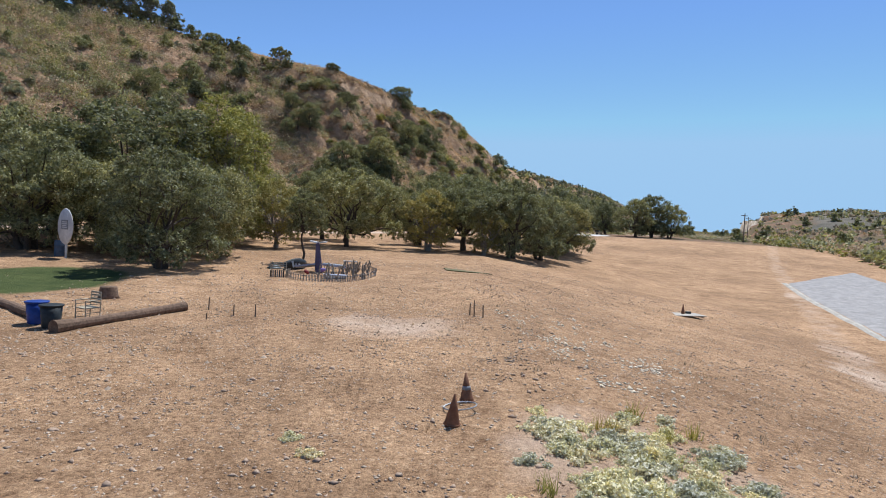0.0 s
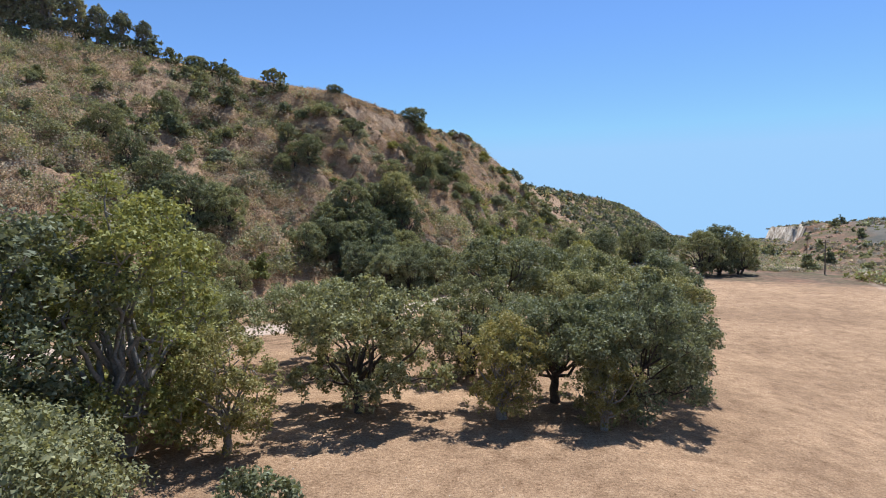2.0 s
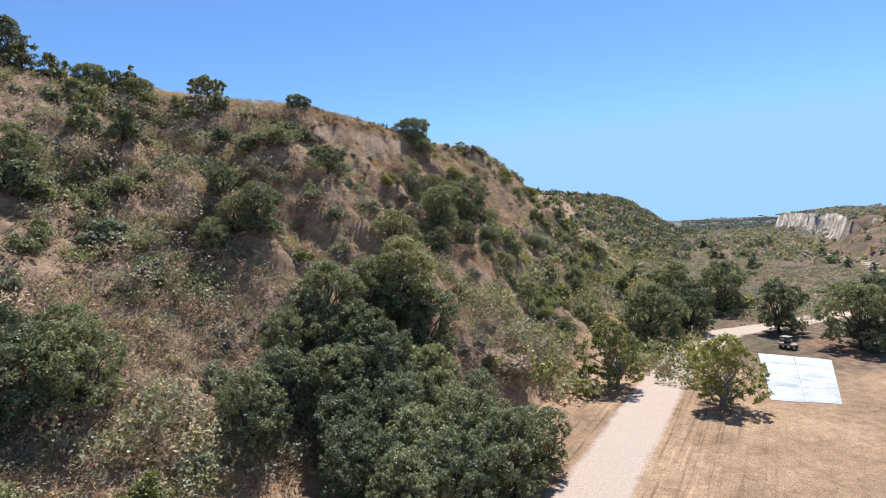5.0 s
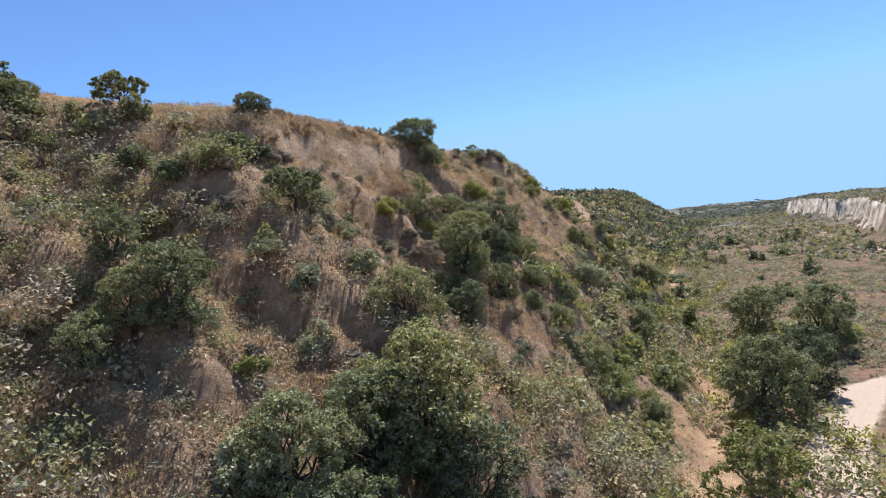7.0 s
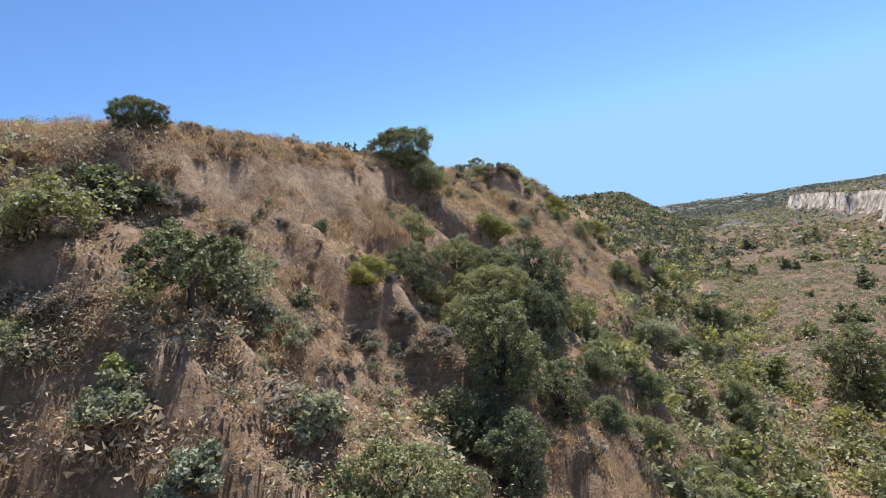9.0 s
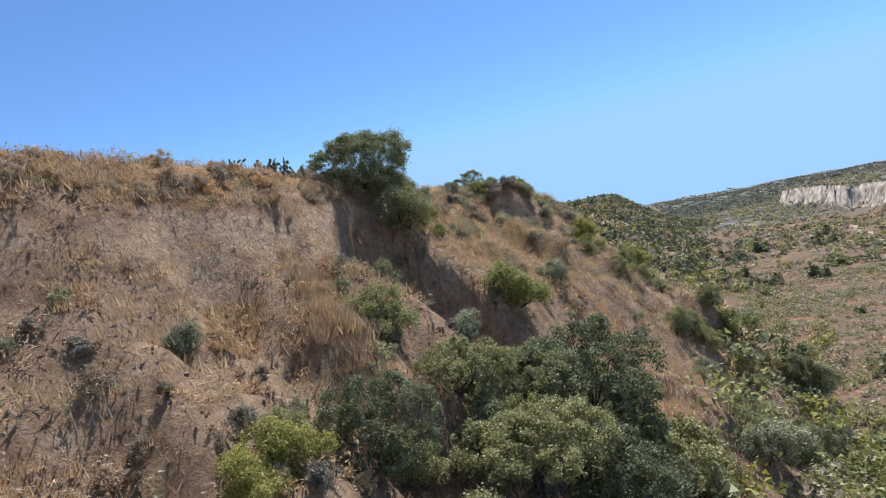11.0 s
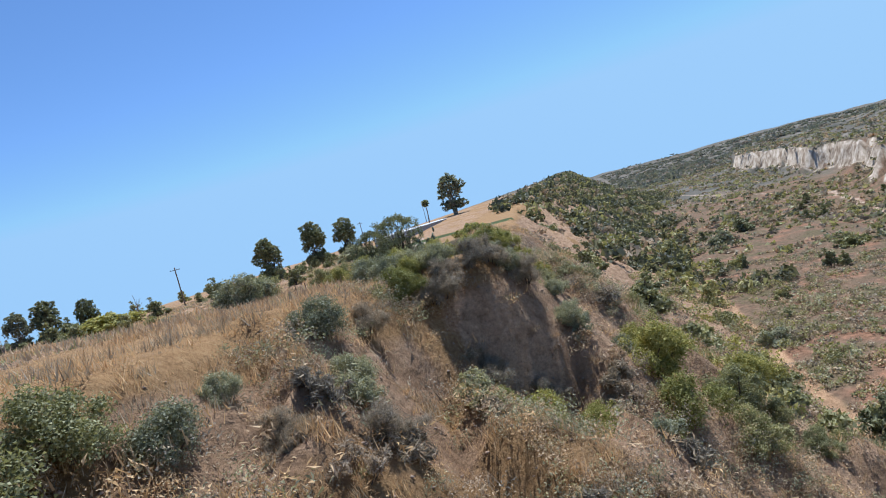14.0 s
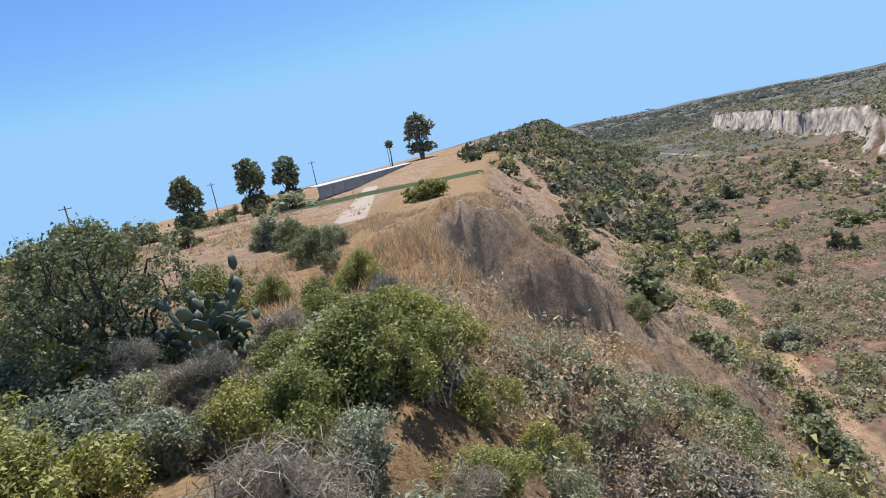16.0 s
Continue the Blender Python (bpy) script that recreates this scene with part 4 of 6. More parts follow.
RIDGE = stock_of((make_tree("evergreen_tree", 31, 5.5, 7.0, DARK, 9000, 0.17, BARK, 0.38, 2, 0.55), 7.0), (make_tree("evergreen_tree", 32, 5.0, 7.5, DARK, 62000, 0.08, BARK, 0.05, 3, 0.0, 1.0, 1.7, 1.3), 7.5))
set_out(RIDGE, [(0, -48.5, 152, 6.2), (1, -67, 153.5, 5.4), (1, -58, 150.5, 4.6), (0, -62, 150.5, 5.2), (1, -34.5, 152.5, 3.6)],
        "dark wind-shaped tree on the lip of the bluff", "tree", "trees along the lip", 1.0)
set_out(RIDGE, [(0, -28.3, 141.6, 6.0)], "open-crowned oak with bare stems in a gully", "tree", "oaks on the slope", 0.3)
set_out(RIDGE, [(1, -16.2, 33.4, 9.0)], "dark spreading evergreen tree shading bare earth", "tree", "oaks on the flat", 0.2)
KNOLL_TREE = stock_of((make_tree("evergreen_tree", 33, 3.4, 2.8, DARK, 18000, 0.05, BARK, 0.05, 2, 0.0, 1.2, 1.4, 1.3), 2.8))
set_out(KNOLL_TREE, [(0, -9.6, 203.2, 2.8), (0, -11.2, 205.4, 2.4)], "dark rounded bush on top of the knoll", "bush", "knoll brush", 0.2)
set_out(RIDGE, [(1, -19.4, 177.4, 7.0)], "dark rounded tree leaning out over the scarp", "tree", "trees along the lip", 0.4)
TALL = stock_of((make_tree("eucalyptus_tree", 41, 13.0, 8.0, SAGE, 12000, 0.32, PALEBARK, 0.18, 2, 0.2, 1.5, 1.8), 8.0), (make_tree("mesa_tree", 42, 11.0, 7.5, DARK, 12000, 0.32, BARK, 0.08, 2, 0.0, 1.4, 1.8), 7.5))
set_out(TALL, [(0, -93, 141, 8), (0, -97, 142, 9), (0, -101, 143, 9), (0, -105, 144, 8), (0, -110, 141, 9), (0, -86, 147, 5), (0, -116, 139, 9), (0, -82, 149, 5), (0, -90, 145, 6), (0, -78, 151, 4.5)], "tall grey-green eucalyptus on the skyline", "tree", "skyline eucalyptus")
set_out(TALL, [(1, -31, 347, 8.5), (1, -21, 339, 7.5), (0, 27, 462, 15), (1, -39, 317, 7), (1, -77, 291, 6), (1, -72, 296, 5), (0, -82, 290, 5)], "full round tree at the edge of the fields", "tree", "field trees")

SCRUB_OAK = stock_of((make_shrub("scrub_oak", 51, 3.6, 4.6, OAK, 1200, 0.27, 12), 4.6), (make_shrub("scrub_oak", 52, 4.2, 4.4, DARK, 1200, 0.27, 12), 4.4), (make_shrub("scrub_oak", 53, 3.0, 4.8, OAK, 1200, 0.27, 12), 4.8))
GREEN = stock_of((make_shrub("green_shrub", 54, 2.8, 3.4, FRESH, 3600, 0.14, 9), 3.4), (make_shrub("green_shrub", 55, 2.2, 3.2, FRESH, 3600, 0.14, 8), 3.2))
GREY = stock_of((make_shrub("sage_shrub", 56, 2.4, 3.6, SAGE, 3200, 0.14, 9), 3.6), (make_shrub("sage_shrub", 57, 2.0, 3.2, SAGE, 3200, 0.14, 8), 3.2))
DRY = stock_of((make_shrub("dry_shrub", 58, 1.8, 3.0, BROWN, 3600, 0.12, 8), 3.0))
FINE = stock_of((make_shrub("scrub_oak", 63, 3.4, 4.4, OAK, 15000, 0.078, 17, 0.4, 1.5, 0.8), 4.4), (make_shrub("green_shrub", 64, 2.2, 3.4, FRESH, 17000, 0.05, 18, 0.4, 1.8, 0.95), 3.4), (make_shrub("sage_shrub", 65, 1.9, 3.2, SAGE, 13000, 0.05, 16, 0.4, 2.2, 0.95), 3.2),
                (make_shrub("twiggy_shrub", 66, 2.2, 3.2, TWIGS, 11000, 0.017, 14, 0.2, 20.0, 0.95), 3.2))
MIDDLE = stock_of((make_shrub("scrub_oak", 71, 3.4, 4.4, OAK, 2700, 0.18, 13), 4.4), (make_shrub("scrub_oak", 72, 3.0, 4.2, DARK, 2700, 0.18, 13), 4.2))


def plant(stock, rows, label, category, group):
    """Sets out shrubs, finer-leaved ones on the parts of the bluff nearest the way."""
    rest, middle, near = [], [], []
    for r in rows:
        _, a, b, w = r
        if -33 < a < -19.8 and 150 < b < 169:
            near.append((2, a, b, min(0.5 * w, 2.0)))
        elif -42 < a < 22 and 138 < b < 240:
            near.append((0 if w > 3 or a > 0 else 2, a, b, min(w, 4.2)))
        elif -40 < a < 8 and 88 < b <= 138:
            middle.append((r[0] % 2, a, b, w))
        else:
            rest.append(r)
    set_out(stock, rest, label, category, group)
    set_out(MIDDLE, middle, label, category, group)
    set_out(FINE, near, label, category, group)


def fill(rng, stock, count, x0, x1, y0, y1, keep, low, high, label, category, group):
    """A seeded spread of stock shrubs over part of the slope."""
    p = spread(rng, count, x0, x1, y0, y1, keep)
    plant(stock, [(int(rng.integers(0, len(stock))), float(a), float(b), float(rng.uniform(low, high))) for a, b, _ in p if k_free(a, b)], label, category, group)


def k_free(a, b):
    """Keeps the grassy face beyond the spur and the gullied face above the grove open."""
    return not (-20 < a < 4 and 172 < b < 214 or -48 < a < -2 and 94 < b < 150)


set_out(SLOPE_OAKS, [(0, -28.2, 108.9, 7.2), (1, -26.2, 112.9, 6.8), (0, -22.4, 114.6, 8.2), (1, -18.6, 104.3, 7.4), (0, -15.2, 101.8, 7.0), (1, -12.1, 102.6, 6.8), (0, -7.8, 106.6, 8.0), (1, -17.8, 113.0, 8.6), (0, -12.2, 113.5, 8.0), (1, -5.2, 110.7, 6.0), (0, -22.2, 119.4, 8.0), (1, -27.0, 117.2, 6.6), (0, -24.5, 122.0, 7.6), (1, -19.5, 117.8, 8.4), (0, -14.6, 119.6, 8.6), (1, -10.6, 117.6, 7.2), (1, -20.6, 110.0, 7.8), (0, -15.0, 108.0, 8.0), (1, -10.8, 109.0, 7.6)], "dense grey-green oak in the grove on the slope", "tree", "oaks on the slope")
set_out(SLOPE_OAKS, [(0, -17.7, 127.6, 10.6), (1, -14.8, 125.6, 8.4), (0, -20.6, 125.6, 8.2)], "large grey-green oak high in the grove", "tree", "oaks on the slope", 0.3)
set_out(SLOPE_OAKS, [(1, -42.6, 100.9, 8.2), (0, -38.3, 103.9, 7.7), (1, -46.5, 101.5, 6.7), (0, -36.9, 92.3, 7.5), (1, -40.3, 93.3, 5.9), (0, -33.3, 94.4, 5.0), (1, -33.0, 128.1, 6.2), (0, -36.1, 128.4, 5.0), (1, -38.8, 131.3, 4.4), (0, -37.4, 125.8, 4.6), (1, -50.2, 105.8, 7.0), (0, -42.0, 107.5, 6.0)], "dense grey-green oak rooted in the slope", "tree", "oaks on the slope")
set_out(SLOPE_OAKS, [(1, -13.9, 148.8, 5.6), (0, -9.9, 150.8, 4.8), (1, -14.0, 144.5, 4.6), (0, -18.9, 135.3, 6.2), (1, -17.0, 139.5, 3.8)], "grey-green oak in a gully of the bluff", "tree", "oaks on the slope")
set_out(MIDDLE, [(0, -35.4, 142.6, 4.6), (1, -38.5, 142.2, 4.6), (0, -39.4, 140.0, 4.0), (1, -37.0, 137.6, 3.4), (0, -35.4, 148.6, 4.2), (1, -33.5, 148.0, 3.8), (0, -41.5, 139.0, 4.4), (1, -43.5, 144.5, 4.6), (0, -31.5, 146.5, 3.4), (1, -25.3, 150.0, 2.6)], "grey-green bush in the gullies under the lip", "shrub", "scrub oaks")
plant(SCRUB_OAK, [(0, -72, 152, 5.5), (1, -76, 151, 5.5), (2, -80, 149.5, 6), (0, -84.5, 148, 6), (1, -89, 146, 6), (2, -59.4, 124.2, 5.3), (0, -57.2, 125.4, 5.5), (1, -58.0, 125.1, 6.5), (2, -64.7, 149.9, 5.6), (0, -62.5, 146.0, 4.7)], "grey-green scrub oak on the dry slope", "shrub", "scrub oaks")
plant(SCRUB_OAK, [(1, -66.7, 148.0, 4.3), (2, -56.8, 149.4, 4.7), (0, -55.9, 148.8, 4.2), (1, -59.4, 151.2, 4.5), (2, -46.7, 150.9, 5.3)], "grey-green scrub oak on the dry slope", "shrub", "scrub oaks")
plant(SCRUB_OAK, [(0, -62.5, 118.0, 3.9), (1, -61.4, 121.2, 3.6), (2, -65.3, 120.0, 4.6), (1, 26.4, 170.6, 7.4), (2, 21.2, 167.9, 6.8)], "grey-green scrub oak on the dry slope", "shrub", "scrub oaks")
plant(SCRUB_OAK, [(0, 24.2, 165.3, 6.9), (1, 25.2, 257.7, 9.2), (2, 25.1, 258.9, 8.4), (0, 88.9, 375.8, 11.6), (1, 120.8, 383.2, 10.7), (2, 112.1, 321.5, 11.5), (0, -38.8, 316.7, 7.1), (2, -51.2, 99.3, 4.7)], "grey-green scrub oak on the dry slope", "shrub", "scrub oaks")
set_out(FINE, [(0, -17.8, 158.3, 3.4), (0, -14.8, 159.0, 3.6), (0, -9.3, 164.1, 5.4), (0, -16.8, 147.4, 6.4), (0, -13.2, 150.1, 5.9), (0, -0.8, 162.8, 5.2), (0, -5.6, 162.8, 5.3), (0, -2.9, 159.7, 4.9), (0, 2.5, 158.3, 3.4), (0, -2.7, 157.5, 3.6), (0, -0.4, 154.6, 4.6), (0, -1.2, 151.5, 4.0), (0, -3.2, 149.9, 3.7), (0, -4.1, 152.6, 3.8), (0, -16.1, 154.6, 4.4)], "dense scrub oak close under the lip", "shrub", "scrub oaks")
set_out(FINE, [(0, -13.1, 156.3, 4.7), (0, -11.4, 158.8, 4.7), (0, -11.7, 155.5, 4.5), (0, 19.1, 193.4, 5.3), (0, 3.8, 177.8, 3.8), (0, 4.0, 177.2, 4.1), (0, 5.4, 177.7, 3.3), (0, -18.4, 164.1, 3.7), (0, -21.5, 156.3, 2.0), (0, -17.4, 180.4, 3.2), (0, -3.4, 168.6, 3.8), (0, -18.2, 177.4, 3.4), (0, -8.0, 225.9, 3.4)], "dense scrub oak close under the lip", "shrub", "scrub oaks")
set_out(FINE, [(0, -16.9, 175.0, 4.6), (0, -18.9, 169.5, 3.4), (0, 6, 212, 5.5), (0, 8.5, 217, 5.5), (0, 10.5, 222, 5.5), (0, 7.5, 206, 4.5), (1, -11.2, 204.6, 2.0), (0, -13.0, 207.6, 2.0), (0, -14.8, 209.2, 2.2), (0, -10.8, 238, 3.6), (0, -8.8, 233, 3.0), (0, -13.0, 242, 3.6), (0, -22.7, 228.4, 4.8)], "dense scrub oak close under the lip", "shrub", "scrub oaks")
set_out(GREEN, [(0, -32.4, 99.2, 5.0), (1, -28.7, 127.9, 2.8), (0, -29.9, 137.9, 3.3), (1, -8.0, 128.6, 3.2), (0, 2.6, 155.2, 5.2), (0, 22.1, 189.2, 8.4), (1, 43.5, 188.3, 12.3), (0, -28.9, 252.9, 4.3), (1, -66.2, 291.7, 14.2), (1, 2.6, 262, 6.0)], "bright yellow-green shrub on the dry slope", "shrub", "green shrubs")
set_out(FINE, [(1, 1.3, 150.6, 6.2), (1, -21.4, 154.4, 3.3), (1, 12.8, 195.8, 6.4), (1, -21.6, 153.1, 2.6), (1, -6.9, 191.5, 3.1), (1, 15.1, 182.1, 6.7), (1, -15.5, 179.2, 1.7), (1, -8.0, 191.5, 2.0), (1, -9.1, 209.3, 3.3), (1, -7.0, 193.6, 2.7), (1, -5.4, 200.2, 2.5), (1, -4.4, 202.2, 2.2), (1, -6.4, 199.2, 1.7), (1, -8.0, 197.6, 2.0), (1, -10.4, 195.2, 2.4), (1, -3.2, 200.6, 1.3), (1, -9.6, 199.6, 2.4), (1, -9.9, 196.6, 2.2), (1, -11.6, 202.4, 2.2), (1, -13.2, 204.8, 2.0), (1, -5.6, 208.6, 2.0), (1, -4.4, 191.3, 2.5), (1, -6.2, 204.3, 2.0), (1, -5.3, 203.4, 1.5)], "bright yellow-green shrub on the bluff", "shrub", "green shrubs")
set_out(FINE, [(1, -6.2, 206.6, 1.8), (1, -5.0, 203.0, 2.0), (1, -6.6, 201.2, 1.7), (1, -11, 172.0, 5.6), (1, -15, 176.4, 1.8), (1, 4.5, 209, 4.5), (1, 6.0, 201, 4.0), (1, -8.6, 211.8, 2.2), (1, 10.4, 220.8, 3.9), (1, -0.5, 150.0, 4.5)], "bright yellow-green shrub on the bluff", "shrub", "green shrubs")
set_out(GREY, [(0, -26.9, 121.8, 4.8), (1, -26.2, 135.7, 3.2), (0, -29.4, 136.5, 3.2), (1, -22.1, 138.5, 3.4), (0, -25.3, 132.2, 3.6), (1, -17.9, 142.1, 3.3), (0, -36.2, 145.8, 4.2), (1, -48.4, 123.5, 6.1), (0, -32.1, 112.7, 4.0), (1, -42.0, 120.6, 5.1), (0, -22.5, 128.5, 3.6), (1, -30.5, 104.0, 4.0), (0, 26.6, 261.4, 6.9), (1, -17.6, 309.0, 13.4), (0, 105.3, 372.6, 11.9), (1, 50.9, 268.4, 7.5), (0, -11.9, 241.0, 5.0)], "grey-green sage shrub on the dry slope", "shrub", "sage shrubs")
set_out(FINE, [(2, -28.7, 145.5, 8.2), (2, 1.7, 155.3, 5.9), (2, -24.9, 157.5, 2.0), (2, 5.3, 185.9, 4.1), (2, 3.3, 173.6, 5.9), (2, -7.2, 179.0, 3.3), (2, -5.0, 193.1, 2.0), (2, -8.8, 198.8, 1.8), (2, -10.4, 197.8, 2.2), (2, -12.2, 188.4, 1.8), (2, -3.6, 196.0, 2.0), (2, -11.4, 199.6, 2.4), (2, -18.4, 203.7, 3.9), (2, -32.5, 229.7, 3.2), (2, -10.7, 202.5, 2.2), (2, 3.6, 222.5, 2.8), (2, -7.4, 233.4, 3.4)], "grey-green sage shrub on the bluff", "shrub", "sage shrubs")
set_out(FINE, [(3, -6.6, 202.5, 1.7), (3, -8.4, 191.7, 1.3), (3, -9.0, 201.9, 1.7), (3, -6.0, 197.2, 2.2), (3, -4.6, 198.4, 1.3), (3, -7.0, 196.2, 2.0), (3, -5.6, 194.6, 1.8), (3, -8.6, 197.6, 1.4), (3, -7.6, 200.6, 1.4), (3, -4.9, 205.4, 1.6)], "leafless grey twiggy shrub on the knoll", "shrub", "twiggy shrubs")
set_out(DRY, [(0, -26.9, 94.9, 5.3), (0, -28.6, 89.7, 4.9), (0, -23.6, 102.7, 6.5), (0, -25.1, 113.7, 4.4), (0, -7.2, 129.1, 6.5)], "withered brown shrub at the foot of the slope", "shrub", "dry shrubs")

set_out(SLOPE_OAKS, [(0, -60.7, 127.9, 7.2), (1, -56.0, 108.5, 6.4), (0, -62.0, 112.0, 6.4)], "dense dark oak on the bare upper slope", "tree", "oaks on the slope", 0.5)
plant(SCRUB_OAK, [(1, -52.8, 137.2, 5.6), (2, -55.2, 126.4, 5.2), (2, -59.7, 120.7, 5.6), (0, -64.8, 121.8, 5.3), (1, -59.4, 138.4, 5.6)], "rounded grey-green scrub oak on the eroded slope", "shrub", "scrub oaks")


set_out(FINE, [(2, -12.9, 190, 2.4), (2, -12.1, 187.6, 1.8), (2, -15.5, 183.6, 2.2), (2, -15.1, 186.4, 1.5)], "grey-green sage brush on the grassy face", "shrub", "sage shrubs")
set_out(FINE, [(3, -13.7, 185.4, 1.7), (3, -11.4, 186.3, 2.0), (3, -8.6, 195.6, 2.6), (3, -7.7, 194.4, 2.5), (3, -4.7, 197.2, 2.1), (3, -11.7, 191.8, 1.8)], "leafless grey brush on the grassy face", "shrub", "twiggy shrubs")
set_out(FINE, [(1, 0.6, 199.2, 3.6), (1, -0.3, 196.4, 4.2), (1, -0.7, 193.2, 3.8)], "yellow-green shrub beside the knoll", "shrub", "green shrubs")
set_out(FINE, [(1, -7.3, 191.4, 2.3), (1, -6.9, 189.9, 1.7)], "yellow-green shrub in the shaded bare gully", "shrub", "green shrubs")
set_out(FINE, [(0, -16.8, 182.7, 2.5), (0, 12.0, 221.7, 5.0), (0, 2.6, 194.4, 3.0)], "dark scrub oak on the face of the bluff", "shrub", "scrub oaks")
set_out(FINE, [(2, -8.6, 199.2, 2.2), (2, -9.4, 197.6, 2.2), (2, -6.0, 201.4, 2.2), (2, -8.2, 196.6, 1.8), (3, -9.0, 195.6, 1.8), (2, -5.4, 197.2, 2.0)], "dark brush crowding the top of the knoll", "shrub", "knoll brush")

set_out(FINE, [(2, -3.4, 198.2, 1.5), (1, -4.4, 198.9, 1.5), (2, -5.6, 198.6, 1.4), (1, -6.6, 199.3, 1.6), (2, -7.6, 199.2, 1.5), (3, -8.6, 199.4, 1.5), (2, -9.6, 200.4, 1.6), (1, -5.2, 200.2, 1.6), (2, -6.2, 200.6, 1.5), (3, -7.4, 201.0, 1.5), (1, -4.0, 200.6, 1.5), (2, -3.0, 200.0, 1.2), (1, -5.0, 201.8, 1.6), (2, -6.4, 202.2, 1.4), (2, -8.4, 201.2, 1.5), (1, -4.2, 202.8, 1.3), (3, -5.4, 203.6, 1.4), (2, -7.0, 203.4, 1.4)], "low olive and grey thicket on top of the knoll", "shrub", "knoll brush")
BRUSH = stock_of((make_shrub("low_brush", 81, 0.9, 1.5, TWIGS, 1700, 0.04, 8, 0.3, 7.0, 0.95), 1.5), (make_shrub("low_brush", 82, 0.9, 1.5, BROWN, 2600, 0.034, 8, 0.3, 3.0, 0.95), 1.5),
                 (make_shrub("low_brush", 83, 0.8, 1.4, SAGE, 2600, 0.036, 8, 0.3, 2.2, 0.95), 1.4))
r7 = np.random.default_rng(88)
p = spread(rng, 230, -22, 2, 150, 206, lambda x, y, u, dc, df: (u > 0.55) * (dc < 1.0) * 0.75)
set_out(BRUSH, [(int(rng.integers(0, 3)), float(a), float(b), float(rng.uniform(0.9, 2.2))) for a, b, _ in p], "low dry brush on the grassy face of the bluff", "shrub", "low brush")
p = spread(r7, 420, -44, 2, 110, 152, lambda x, y, u, dc, df: (u > 0.12) * (u < 0.93) * smooth(-0.3, 0.15, fbm(x / 7, y / 7, 115)))
set_out(BRUSH, [(int(r7.integers(0, 3)), float(a), float(b), float(r7.uniform(1.5, 3.3))) for a, b, _ in p], "leafless grey-brown brush on the steep hillside", "shrub", "hillside brush")
p = spread(r7, 230, -35, -17, 146, 178, lambda x, y, u, dc, df: (u > 0.45) * (dc < 0.5) * smooth(-0.3, 0.15, fbm(x / 3, y / 3, 116)))
set_out(BRUSH, [(int(r7.integers(0, 3)), float(a), float(b), float(r7.uniform(0.5, 1.5))) for a, b, _ in p], "low grey and brown brush on the crumbling face", "shrub", "low brush")
fill(r7, SCRUB_OAK, 90, -56, -24, 106, 150, lambda x, y, u, dc, df: (u > 0.08) * (u < 0.93) * smooth(-0.35, 0.1, fbm(x / 8, y / 8, 117)), 2.4, 4.8, "rounded grey-green bush crowding the hillside gullies", "shrub", "scrub oaks")
STRAW_BUSH = stock_of((make_shrub("straw_bush", 84, 0.9, 1.5, STRAW, 2600, 0.034, 9, 0.4, 2.6, 0.95), 1.5), (make_shrub("straw_bush", 85, 0.8, 1.4, BROWN, 2600, 0.034, 9, 0.4, 2.2, 0.95), 1.4))
p = spread(r7, 700, -36, -17, 148, 182, lambda x, y, u, dc, df: np.clip((dc > -2.2) * (dc < 0.8) * 0.5 + 0.16 * (u > 0.5) * (dc < 0), 0, 1))
set_out(STRAW_BUSH, [(int(r7.integers(0, 2)), float(a), float(b), float(r7.uniform(0.8, 1.7))) for a, b, _ in p], "rounded straw-coloured dry bush along the crumbling lip", "shrub", "straw bushes")
lower = lambda x, y, u, dc, df: (u > 0.04) * (u < 0.62) * smooth(-0.1, 0.25, fbm(x / 14, y / 14, 111))
upper = lambda x, y, u, dc, df: (1 - (x > -18) * (y > 190) * (y < 232)) * (u > 0.5) * (u < 0.97) * smooth(-0.1, 0.3, fbm(x / 10, y / 10, 112))
fill(rng, SCRUB_OAK, 130, -100, 35, 55, 215, lower, 2.5, 5.5, "dark green scrub oak on the dry slope", "shrub", "scrub oaks")
fill(r7, MIDDLE, 90, -110, -46, 70, 154, lambda x, y, u, dc, df: (u > 0.05) * (u < 0.96) * smooth(-0.25, 0.2, fbm(x / 9, y / 9, 114)), 1.8, 4.2, "rounded grey-green bush on the dry slope", "shrub", "scrub oaks")
fill(r7, GREY, 120, -110, -46, 70, 154, lambda x, y, u, dc, df: (u > 0.05) * (u < 0.96) * 0.8, 1.6, 3.6, "grey-green sage bush on the dry slope", "shrub", "sage shrubs")
fill(rng, SCRUB_OAK, 230, -95, 35, 90, 240, upper, 1.8, 4.2, "dark green scrub oak below the lip", "shrub", "scrub oaks")
fill(rng, GREY, 330, -110, 45, 60, 260, lambda x, y, u, dc, df: (u > 0.04) * (u < 0.97) * 0.45 * (1 - (x > -18) * (y > 190) * (y < 232)), 1.4, 3.6, "grey-green sage shrub on the dry bluff", "shrub", "sage shrubs")
fill(r7, SCRUB_OAK, 46, -1.5, 13, 176, 210, lambda x, y, u, dc, df: (u > 0.1) * (u < 0.78) * 0.9, 2.4, 4.6, "dense olive scrub oak on the slope beside the knoll", "shrub", "scrub oaks")
fill(r7, GREEN, 14, -1.5, 12, 176, 206, lambda x, y, u, dc, df: (u > 0.1) * (u < 0.8) * 0.9, 1.8, 3.2, "yellow-green shrub on the slope beside the knoll", "shrub", "green shrubs")
fill(r7, GREY, 70, -9, 14, 146, 188, lambda x, y, u, dc, df: (u > 0.08) * (u < 0.72) * 0.9, 1.6, 3.4, "grey-green sage shrub below the spur", "shrub", "sage shrubs")
